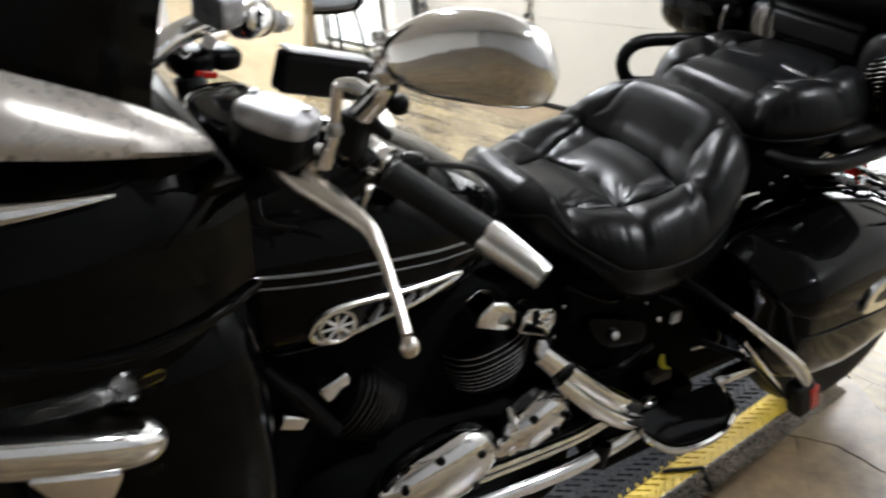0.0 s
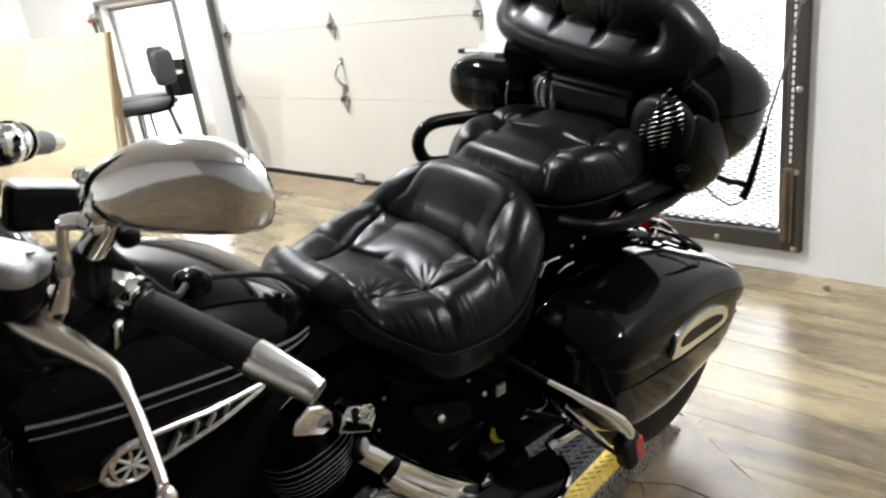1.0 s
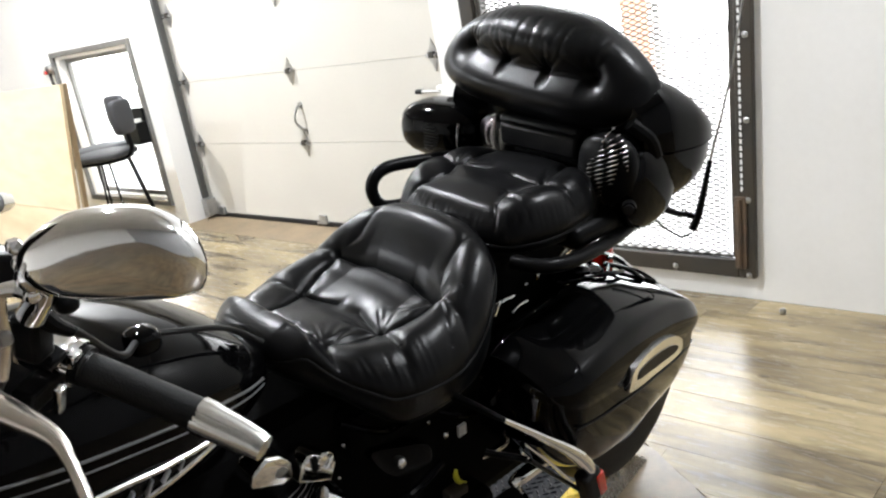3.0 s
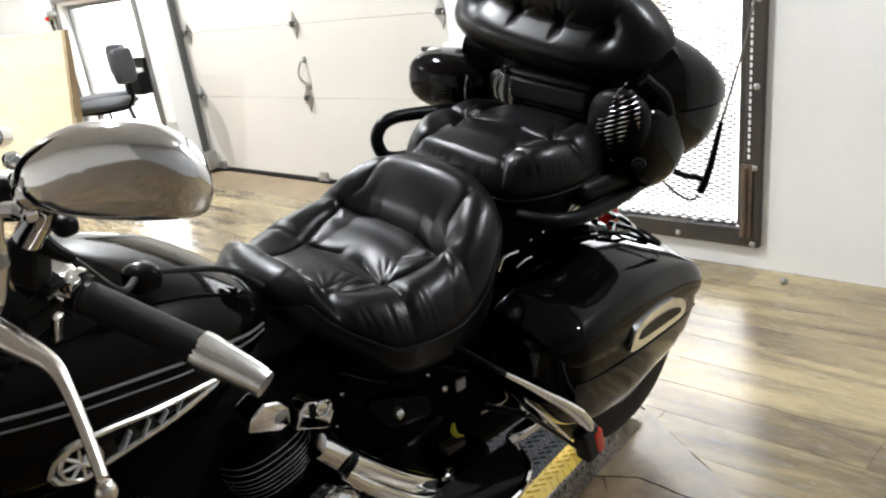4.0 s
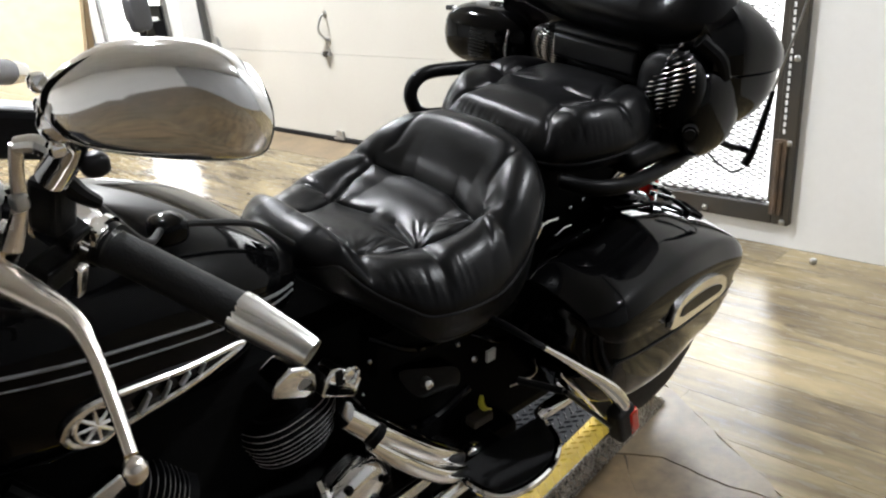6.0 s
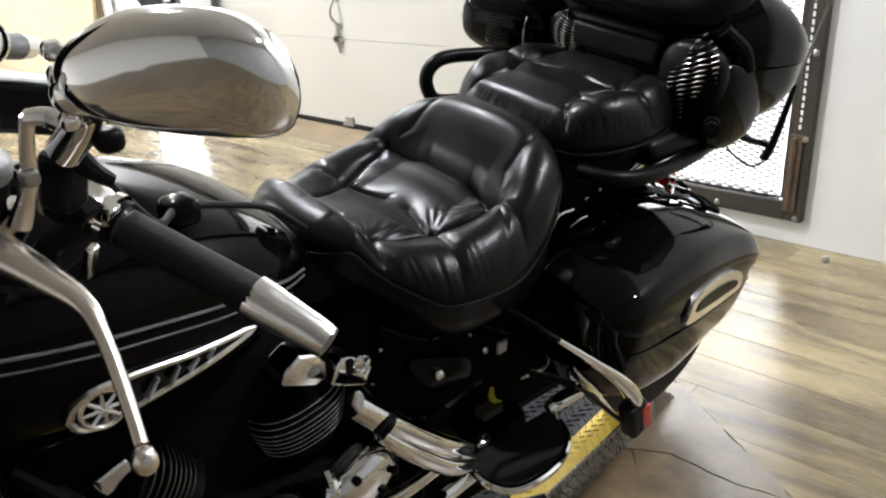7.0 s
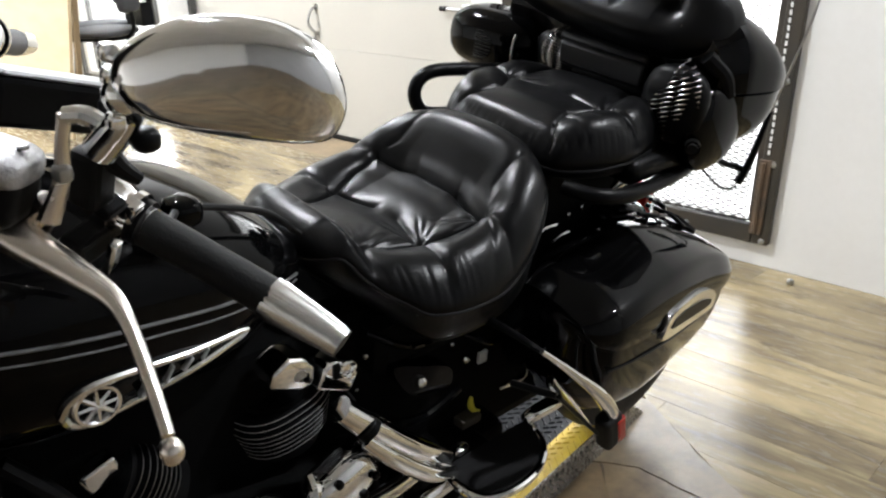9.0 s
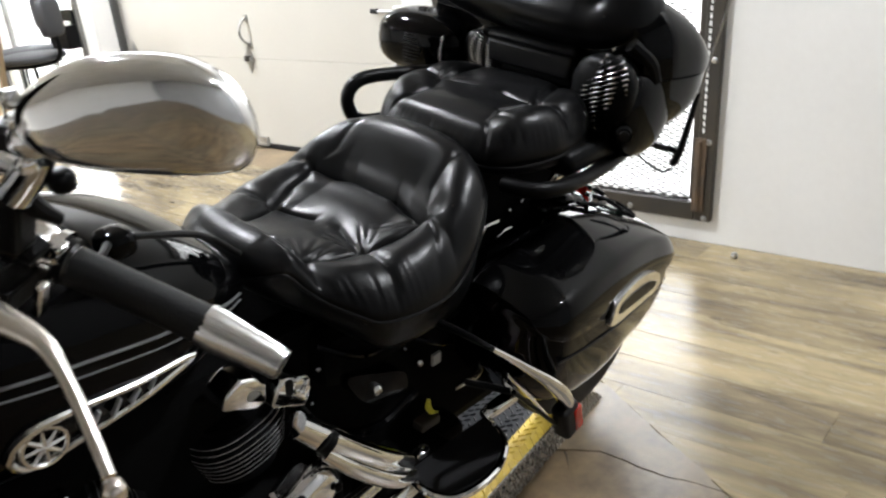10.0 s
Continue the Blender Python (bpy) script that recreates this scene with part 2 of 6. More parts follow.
def interp(y, table):
    """Smooth value between rows of (y, value), with no overshoot."""
    if y <= table[0][0]:
        return table[0][1]
    if y >= table[-1][0]:
        return table[-1][1]
    i = next(k for k in range(len(table) - 1) if y <= table[k + 1][0])
    (a, u), (b, v) = table[i], table[i + 1]
    m = (v - u) / (b - a)

    def slope(j):
        if j <= 0 or j >= len(table) - 1:
            return m
        p = (table[j][1] - table[j - 1][1]) / (table[j][0] - table[j - 1][0])
        q = (table[j + 1][1] - table[j][1]) / (table[j + 1][0] - table[j][0])
        return 0.0 if p * q <= 0 else 2 * p * q / (p + q)

    t, h = (y - a) / (b - a), b - a
    return u * (1 + 2 * t) * (1 - t) ** 2 + slope(i) * h * t * (1 - t) ** 2 + v * t * t * (3 - 2 * t) + slope(i + 1) * h * t * t * (t - 1)


def blob(centre, half, p=2.6, m=None, n=28):
    """A rounded, cushion-like solid; p: 2 an egg, 6 a box."""
    bm = bmesh.new()
    rings = []
    for i in range(1, n // 2):
        q = math.pi * i / (n // 2) - math.pi / 2
        c, s = math.cos(q), math.sin(q)
        k, z = abs(c) ** (2 / p), math.copysign(abs(s) ** (2 / p), s)
        rings.append([(x, y, z) for x, y in oval(0, 0, k, k, p, n)])
    rings = [[Vector((x * half[0], y * half[1], z * half[2])) for x, y, z in r] for r in rings]
    add_rings(bm, rings)
    bmesh.ops.transform(bm, matrix=Matrix.Translation(centre) @ (m or Matrix()), verts=bm.verts)
    return bm


def prism(outline, thick, m):
    """A plate of the given outline (x, y), thick along z, placed by m."""
    bm = bmesh.new()
    add_rings(bm, [[(x, y, z) for x, y in outline] for z in (0, thick)])
    bmesh.ops.transform(bm, matrix=m, verts=bm.verts)
    return bm


def axes(origin, x, y):
    """A pose with the given x axis and a y axis near the given one."""
    x = Vector(x).normalized()
    z = x.cross(Vector(y)).normalized()
    y = z.cross(x)
    return Matrix.Translation(origin) @ Matrix((x, y, z)).transposed().to_4x4()


# ---- the room ----
WALL_Y, LEFT_Y, DOOR_Y, CEIL = 3.885, 3.98, 4.20, 3.5
X_LEFT, X_RIGHT, Y_BACK = -8.4, 3.2, -4.2


def structure(name, bm, material, label, smooth=False):
    return tagged(part(name, bm, material, None, label, smooth=smooth), "", name.split("_")[0], "", "structure")


floor = structure("floor", box((X_LEFT, Y_BACK, -0.12), (X_RIGHT, DOOR_Y + 0.3, -0.005)), JOINT, "dark sub-floor under vinyl planks and stone slabs")
sill = structure("garage_sill", box((-5.05, WALL_Y, -0.004), (-2.1, DOOR_Y + 0.1, 0.001)), CONCRETE, "worn brown bare strip of floor before the garage door")
# walls with openings: pieces butted end to end; the hinge post of the mesh door is out of plumb
LEAN = 0.052


def post_x(x, z):
    return x + LEAN * (z - 0.1)


def leaning(lo, hi, bevel=0.002):
    """A box whose sides follow the leaning hinge post."""
    bm = box(lo, hi, bevel, 1)
    for v in bm.verts:
        v.co.x = post_x(v.co.x, v.co.z)
    return bm


wall_r = bmesh.new()
add_box(wall_r, (-2.1, WALL_Y, 0), (-1.80, 4.18, CEIL))
add_box(wall_r, (-1.80, WALL_Y, 0), (post_x(-0.70, 0.15), 4.18, 0.15))
add_box(wall_r, (-1.80, WALL_Y, 2.12), (post_x(-0.70, 2.12), 4.18, CEIL))
side = [(post_x(-0.70, 0.0), 0.0), (X_RIGHT, 0.0), (X_RIGHT, CEIL), (post_x(-0.70, 2.12), CEIL), (post_x(-0.70, 2.12), 2.12), (post_x(-0.70, 0.15), 0.15)]
add_rings(wall_r, [[(x, y, z) for x, z in side] for y in (WALL_Y, 4.18)])
structure("wall_north", wall_r, WALLPAINT, "cream painted wall with a steel mesh door")
wall_l = bmesh.new()
add_box(wall_l, (X_LEFT, LEFT_Y, 0), (-6.50, 4.18, CEIL))
add_box(wall_l, (-5.28, LEFT_Y, 0), (-5.05, 4.18, CEIL))
add_box(wall_l, (-6.50, LEFT_Y, 0), (-5.28, 4.18, 0.2))
add_box(wall_l, (-6.50, LEFT_Y, 1.33), (-5.28, 4.18, CEIL))
structure("wall_north_window", wall_l, WALLPAINT, "cream painted wall with a framed window")
structure("wall_over_door", box((-5.05, WALL_Y, 2.2), (-2.1, 4.18, CEIL)), WALLPAINT, "cream painted wall over the garage door")
structure("wall_west", box((X_LEFT - 0.2, Y_BACK, 0), (X_LEFT, 4.18, CEIL)), WALLPAINT, "plain cream painted wall")
# unseen east wall, made dark so seat side and bag stay black
structure("wall_east", box((X_RIGHT, Y_BACK, 0), (X_RIGHT + 0.2, 4.18, CEIL)), DARKWALL, "plain closing wall, out of view")
structure("wall_south", box((X_LEFT, Y_BACK - 0.2, 0), (X_RIGHT, Y_BACK, CEIL)), DIMWALL, "plain closing wall, out of view")
structure("ceiling", box((X_LEFT - 0.2, Y_BACK - 0.2, CEIL), (X_RIGHT + 0.2, 4.3, CEIL + 0.15)), CEILING, "plain grey-white ceiling")

# outside: ground and a bright sky
structure("ground", box((-70, 4.5, -0.3), (25, 30, -0.15)), surface("pale_concrete", (0.5, 0.5, 0.48), 0.8, scale=1), "pale sunlit concrete yard")
bd = bmesh.new()
add_box(bd, (-70, 16, -1), (22, 16.1, 14))
structure("backdrop", bd, DAYLIGHT, "bright hazy daylight outside")


def brick_pillar():
    ob = thing("brick_pillar", "sunlit orange brick pillar outside the mesh door", "pillar", pose(-3.0, 7.2, -0.15))
    part("core", box((-0.12, -0.1, 0), (0.12, 0.1, 2.4)), surface("mortar", (0.5, 0.47, 0.43), 0.9), ob)
    brick = surface("orange_brick", (0.75, 0.45, 0.32), 0.8, 0, (0.62, 0.36, 0.26), scale=15)
    for r in range(30):
        for c in range(2):
            x = -0.125 + c * 0.125 + (0.03 if r % 2 else 0)
            part("brick", box((x, -0.112, r * 0.078 + 0.005), (min(x + 0.118, 0.125), -0.05, r * 0.078 + 0.07), 0.003, 1), brick, ob)


brick_pillar()


# ceiling lamps: round white fittings in a row and a few further off
def ceiling_lamp(x, y, power):
    ob = thing("ceiling_light", "round white lamp on the ceiling", "ceiling light", pose(x, y, CEIL), "ceiling lights")
    part("housing", tube([(0, 0, 0), (0, 0, -0.05), (0, 0, -0.10)], [0.05, 0.06, 0.085], 24, 2), WHITETAG, ob)
    part("bulb", blob((0, 0, -0.10), (0.06, 0.06, 0.025), 2.2, n=18), BULB, ob)
    data = bpy.data.lights.new("lamp", "AREA")
    data.shape, data.size, data.energy, data.color = "DISK", 0.14, power, (0.92, 0.955, 1.0)
    lamp = new("lamp", data)
    lamp.matrix_world = pose(x, y, CEIL - 0.14)


for lx, ly, lp in ((-1.9, 2.0, 88), (1.3, 3.2, 80), (-4.4, 3.3, 130), (-5.6, 1.4, 120), (-5.4, -1.6, 190)):
    ceiling_lamp(lx, ly, lp)


# ---- garage door ----
def diamond_hinge(parent, x, z, lean=0.0):
    m = pose(x, DOOR_Y - 0.004, z, 90, lean, 0)
    hinge = part("hinge", prism([(0, -0.085), (0.014, -0.05), (0.038, -0.012), (0.038, 0.012), (0.014, 0.05), (0, 0.085), (-0.014, 0.05), (-0.038, 0.012), (-0.038, -0.012), (-0.014, -0.05)], 0.004, m), GALV, parent, "galvanised diamond-shaped hinge")
    part("knuckle", tube([(x - 0.04, DOOR_Y - 0.016, z), (x + 0.04, DOOR_Y - 0.016, z)], 0.01, 10, 1), GALV, hinge)
    part("bracket", box((x - 0.018, DOOR_Y - 0.03, z - 0.012), (x + 0.018, DOOR_Y - 0.008, z + 0.02), 0.003), STEEL, hinge)


def garage_door():
    ob = thing("garage_door", "cream sectional overhead garage door with galvanised hinges, closed", "garage door", None, "", "")
    edges = [0.03, 0.558, 1.016, 1.492, 1.97, 2.3]
    for a, b in zip(edges, edges[1:]):
        panel = bmesh.new()
        add_box(panel, (-5.12, DOOR_Y, a + 0.0006), (-1.98, DOOR_Y + 0.045, b - 0.0006), 0.002, 2)
        part("panel", panel, DOORPAINT, ob)
    part("backing", box((-5.12, DOOR_Y + 0.03, 0.02), (-1.98, DOOR_Y + 0.06, 2.3)), DOORPAINT, ob)
    part("bottom_seal", box((-5.1, DOOR_Y - 0.012, 0.0), (-1.98, DOOR_Y + 0.03, 0.03), 0.006), RUBBER, ob, "black rubber bottom seal")
    for z in (0.558, 1.016, 1.492):
        diamond_hinge(ob, -3.69, z)
        for x, s in ((-4.965, 1), (-2.43, -1)):
            diamond_hinge(ob, x, z)
            roller = part("roller", tube([(x, DOOR_Y - 0.02, z), (x - 0.09 * s, DOOR_Y - 0.03, z)], 0.006, 8, 1), GALV, ob)
            part("wheel", tube([(x - 0.06 * s, DOOR_Y - 0.03, z), (x - 0.085 * s, DOOR_Y - 0.03, z)], 0.022, 14, 1), TRIMBLACK, roller)
    for x in (-3.68, -4.9):
        part("bottom_bracket", box((x - 0.035, DOOR_Y - 0.02, 0.022), (x + 0.035, DOOR_Y - 0.001, 0.075), 0.003), GALV, ob)
        part("bracket_tab", box((x - 0.05, DOOR_Y - 0.03, 0.02), (x + 0.05, DOOR_Y - 0.012, 0.034), 0.002), GALV, ob)
    part("edge_gap", box((-2.374, DOOR_Y - 0.010, 0.04), (-2.366, DOOR_Y - 0.001, 2.25)), RUBBER, ob, "thin dark gap beside the jamb")
    for x in (-5.035,):
        track = bmesh.new()
        add_box(track, (x - 0.022, DOOR_Y - 0.07, 0.04), (x + 0.022, DOOR_Y - 0.066, 2.25))
        add_box(track, (x - 0.022, DOOR_Y - 0.07, 0.04), (x - 0.018, DOOR_Y - 0.03, 2.25))
        add_box(track, (x + 0.018, DOOR_Y - 0.07, 0.04), (x + 0.022, DOOR_Y - 0.03, 2.25))
        part("track", track, MESHSTEEL, ob, "grey steel roller track")
    part("track_foot", box((-5.0, DOOR_Y - 0.11, 0.03), (-4.93, DOOR_Y - 0.03, 0.16), 0.004), GALV, ob)
    handle = part("pull_handle", tube([(-3.665, DOOR_Y - 0.006, 0.80), (-3.672, DOOR_Y - 0.03, 0.785), (-3.685, DOOR_Y - 0.05, 0.73), (-3.685, DOOR_Y - 0.045, 0.69), (-3.665, DOOR_Y - 0.025, 0.655), (-3.66, DOOR_Y - 0.006, 0.64)], 0.008, 10), GALV, ob, "bright steel pull handle")
    for z in (0.80, 0.635):
        part("handle_foot", prism(oval(0, 0, 0.018, 0.022), 0.006, pose(-3.665, DOOR_Y, z, 90)), GALV, handle)
    latch = part("slide_latch", box((-2.43, DOOR_Y - 0.03, 0.79), (-2.33, DOOR_Y - 0.002, 0.86), 0.005), WHITETAG, ob, "pale slide latch with a black tip")
    part("latch_bar", tube([(-2.56, DOOR_Y - 0.03, 0.835), (-2.40, DOOR_Y - 0.03, 0.83)], 0.009, 10, 1), GALV, latch)
    part("latch_tip", tube([(-2.58, DOOR_Y - 0.03, 0.836), (-2.535, DOOR_Y - 0.03, 0.835)], 0.013, 10, 1), RUBBER, latch)


garage_door()


# ---- steel mesh door ----
def expanded_mesh(x0, x1, z0, z1, y, w=0.046, h=0.021, r=0.0020):
    """Diamond strands of expanded metal as one sheet of thin flat bars."""
    verts, faces = [], []
    nx, nz = int((x1 - x0) / w), int((z1 - z0) / h)

    def strand(a, b):
        d = (Vector(b) - Vector(a)).normalized()
        s = Vector((-d.z, 0, d.x)) * r
        k = len(verts)
        for q in (a, b):
            for sx, dy in ((1, 0), (1, 0.003), (-1, 0.003), (-1, 0)):
                verts.append((q[0] + s.x * sx, q[1] + dy, q[2] + s.z * sx))
        faces.extend([(k, k + 1, k + 5, k + 4), (k + 1, k + 2, k + 6, k + 5), (k + 2, k + 3, k + 7, k + 6), (k + 3, k, k + 4, k + 7)])

    for i in range(nx):
        for j in range(nz):
            xa, za = x0 + i * w, z0 + j * h
            for p, q in (((xa, y, za + h / 2), (xa + w / 2, y, za + h)), ((xa + w / 2, y, za + h), (xa + w, y, za + h / 2)), ((xa + w, y, za + h / 2), (xa + w / 2, y, za)), ((xa + w / 2, y, za), (xa, y, za + h / 2))):
                strand(p, q)
    me = bpy.data.meshes.new("mesh_sheet")
    me.from_pydata(verts, [], faces)
    me.materials.append(MESHSTEEL)
    return me


def mesh_door():
    ob = thing("mesh_door", "dark steel security door with expanded metal mesh, shut, on the cream wall", "door")
    y = WALL_Y
    part("jamb", leaning((-0.692, y - 0.03, 0.095), (-0.627, y - 0.001, 2.2), 0.003), STEEL, ob)
    for lo, hi, nm in (((-1.895, y - 0.03, 0.095), (-1.82, y - 0.001, 2.2), "jamb"), ((-1.82, y - 0.03, 0.095), (-0.692, y - 0.001, 0.165), "bottom_rail"), ((-1.82, y - 0.03, 2.13), (post_x(-0.692, 2.13), y - 0.001, 2.2), "top_rail")):
        part(nm, box(lo, hi, 0.003, 1), STEEL, ob)
    part("leaf_bar", leaning((-0.722, y - 0.010, 0.170), (-0.698, y + 0.03, 2.12)), STEEL, ob, "dark steel leaf bar")
    for lo, hi in (((-1.81, y - 0.012, 0.170), (-1.785, y + 0.03, 2.12)), ((-1.785, y - 0.008, 0.166), (-0.722, y + 0.03, 0.176))):
        part("leaf_bar", box(lo, hi, 0.002, 1), STEEL, ob, "dark steel leaf bar")
    # rusty hinge leaf at the foot of the post
    hinge = part("hinge_leaf", leaning((-0.700, y - 0.040, 0.135), (-0.655, y - 0.031, 0.42)), RUSTY, ob, "rusty brown hinge leaf")
    part("hinge_pin", tube([(post_x(-0.680, 0.14), y - 0.044, 0.14), (post_x(-0.680, 0.41), y - 0.044, 0.41)], 0.008, 10, 1), RUSTY, hinge)
    # pale blocks painting daylight through slots between leaf and post, cut by small bridges
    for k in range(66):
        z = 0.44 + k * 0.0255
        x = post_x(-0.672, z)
        part("slot", box((x - 0.0035, y - 0.034, z), (x + 0.0035, y - 0.0295, z + 0.016)), DAYSLOT, ob)
    for k in range(7):
        z = 0.108 + k * 0.298
        part("bolt", blob((post_x(-0.650, z), y - 0.032, z), (0.012, 0.006, 0.012), 2.2, n=12), GALV, ob)
    for x in (-0.955, -1.3, -1.6):
        part("bolt", blob((x, y - 0.032, 0.118), (0.012, 0.006, 0.012), 2.2, n=12), GALV, ob)
    sheet = new("mesh_sheet", expanded_mesh(-1.79, -0.722, 0.172, 2.12, y - 0.014))
    sheet.parent = ob
    # the sheet is cut along the leaning post
    for v in sheet.data.vertices:
        v.co.x += LEAN * (v.co.z - 0.1) * (v.co.x + 1.79) / 1.068


mesh_door()


# ---- window beside the garage door ----
def steel_window():
    ob = thing("window_1", "bright window in a grey bolted steel frame", "window", None, "", "structure")
    y, grey = LEFT_Y, surface("grey_steel", (0.2, 0.2, 0.19), 0.45, 0.5, (0.13, 0.12, 0.11), scale=8)
    for lo, hi in (((-6.6, y - 0.03, 0.14), (-5.2, y - 0.001, 0.18)), ((-6.6, y - 0.03, 1.355), (-5.2, y - 0.001, 1.395)), ((-5.24, y - 0.03, 0.18), (-5.2, y - 0.001, 1.355)), ((-6.6, y - 0.03, 0.18), (-6.56, y - 0.001, 1.355))):
        part("window_frame", box(lo, hi, 0.003, 1), grey, ob)
    for lo, hi in (((-6.50, y + 0.05, 0.20), (-5.28, y + 0.09, 0.235)), ((-6.50, y + 0.05, 1.295), (-5.28, y + 0.09, 1.33)), ((-5.315, y + 0.05, 0.235), (-5.28, y + 0.09, 1.295)), ((-6.50, y + 0.05, 0.235), (-6.465, y + 0.09, 1.295))):
        part("sash", box(lo, hi, 0.003, 1), grey, ob)
    for z in (0.3, 0.7, 1.1):
        part("bolt", blob((-5.23, y - 0.032, z), (0.01, 0.006, 0.01), 2.2, n=10), GALV, ob)
    pane = part("pane", box((-6.465, y + 0.06, 0.235), (-5.315, y + 0.066, 1.295)), glass_material(), ob)
    pane.visible_shadow = False


def glass_material():
    m, n, l, b = shader("clear_glass")
    b.inputs["Transmission Weight"].default_value = 1.0
    b.inputs["Roughness"].default_value = 0.02
    b.inputs["Base Color"].default_value = (0.97, 0.98, 0.97, 1)
    b.inputs["IOR"].default_value = 1.45
    return m


steel_window()


def lock_box():
    ob = thing("letter_box", "black metal letter box with papers on the window frame", "letter box", pose(-5.33, LEFT_Y - 0.035, 0.78))
    part("body", box((-0.12, -0.09, -0.14), (0.12, 0, 0.02), 0.006), TRIMBLACK, ob)
    part("back_plate", box((-0.12, -0.02, 0.02), (0.12, 0, 0.12), 0.004), TRIMBLACK, ob)
    part("papers", box((-0.08, -0.07, 0.0), (0.10, -0.03, 0.045), 0.002), WHITETAG, ob, "grey folded papers")


lock_box()


def wall_alarm():
    ob = thing("wall_alarm", "small grey alarm box with a red lamp on the wall", "alarm", pose(-6.68, LEFT_Y, 1.30))
    part("body", box((-0.09, -0.07, -0.06), (0.06, 0, 0.07), 0.008), WHITETAG, ob)
    part("lens", blob((0.09, -0.05, -0.02), (0.05, 0.04, 0.03), 2.4, n=14), GALV, ob)
    part("red_lamp", blob((0.04, -0.075, -0.05), (0.035, 0.015, 0.02), 2.4, n=14), RED, ob)
    part("stem", tube([(0.03, -0.04, -0.06), (0.06, -0.05, -0.12), (0.075, -0.05, -0.2)], 0.014, 8), STEEL, ob)


wall_alarm()


# ---- plywood partition and stools ----
def plywood_board():
    ob = thing("plywood_panel", "pale upright plywood panel with a lower seam", "panel", pose(0, 3.14, 0))
    up = [(-8.3, 0.37), (-4.88, 0.37), (-4.56, 1.19), (-8.3, 1.19)]
    low = [(-8.3, 0.0), (-5.02, 0.0), (-4.882, 0.365), (-8.3, 0.365)]
    for o in (up, low):
        part("sheet", prism(o, 0.02, pose(0, 0.02, 0, 90)), PLY, ob)
    part("edge_strip", prism([(-4.94, 0.1), (-4.90, 0.1), (-4.58, 1.19), (-4.60, 1.19)], 0.03, pose(0, 0.055, 0, 90)), surface("raw_edge", (0.3, 0.22, 0.13), 0.7), ob)


plywood_board()


def stool(x, y, turn):
    ob = thing("drafting_stool", "tall stool with grey padded seat on a black steel frame", "stool", pose(x, y, 0, 0, 0, turn), "stools")
    part("seat", blob((0, 0, 0.64), (0.22, 0.20, 0.035), 3.2), GREYPLASTIC, ob)
    part("seat_pan", blob((0, 0, 0.605), (0.19, 0.17, 0.02), 3.5), TRIMBLACK, ob)
    part("backrest", blob((0.235, 0, 0.885), (0.030, 0.108, 0.120), 5.0), GREYPLASTIC, ob)
    part("back_post", tube([(0.24, 0, 0.80), (0.25, 0, 0.70), (0.235, 0, 0.64), (0.17, 0, 0.60), (0.05, 0, 0.59)], 0.014, 10), TRIMBLACK, ob)
    for sx in (-1, 1):
        for sy in (-1, 1):
            part("leg", tube([(0.12 * sx, 0.12 * sy, 0.60), (0.20 * sx, 0.19 * sy, 0.0)], 0.0075, 8, 1), TRIMBLACK, ob)
    part("foot_ring", tube([(0.195, 0.185, 0.09), (0.195, -0.185, 0.09), (-0.195, -0.185, 0.09), (-0.195, 0.185, 0.09)], 0.012, 8, 1, loop=True), TRIMBLACK, ob)


stool(-5.20, 3.55, 30)
stool(-5.62, 3.72, 100)

# ---- the motorcycle ----
# Its own axes: x to its left side, y to its rear, z up; it leans on its stand.
bike = thing("motorcycle", "black touring motorcycle with tufted leather seats, chrome trim, hard luggage", "motorcycle", pose(-0.515, 1.9, 0.06, 0, 10, -3))


def bp_(name, bm, material, label="", parent=None, sharp=0.6):
    return part(name, bm, material, parent or bike, label, sharp)


def both(lines):
    return lines + [tuple((-x, y) for x, y in l) for l in lines]


# seam lines of the rider's seat: points in plan, then depth and width
SEAT_SEAMS = (
    [(((-0.132, -0.003), (-0.05, 0.014)), 0.026, 0.008), (((-0.05, 0.014), (0.05, 0.012)), 0.025, 0.008), (((0.05, 0.012), (0.136, -0.008)), 0.028, 0.008)]
    + [(l, 0.008, 0.0078) for l in both([((0.134, -0.006), (0.112, 0.030)), ((0.112, 0.030), (0.112, 0.085))])]
    + [(l, 0.017, 0.009) for l in both([((0.134, -0.006), (0.128, -0.060)), ((0.128, -0.060), (0.108, -0.112)), ((0.108, -0.112), (0.082, -0.205))])]
    + [(l, 0.008, 0.0068) for l in both([((0.134, -0.006), (0.235, -0.028)), ((0.108, -0.112), (0.235, -0.150)), ((0.082, -0.205), (0.165, -0.235))])]
    + [(((0.134, -0.006), (0.235, -0.075)), 0.004, 0.0066)]
    + [(((-0.108, -0.112), (-0.03, -0.092)), 0.011, 0.010), (((0.03, -0.092), (0.108, -0.112)), 0.009, 0.010)]
    + [(((-0.082, -0.205), (0.0, -0.215)), 0.016, 0.011), (((0.0, -0.215), (0.082, -0.205)), 0.016, 0.011)]
)
SEAT_BUTTONS = [(s * x, y) for x, y in ((0.134, -0.006), (0.108, -0.112), (0.082, -0.205)) for s in (1, -1)]


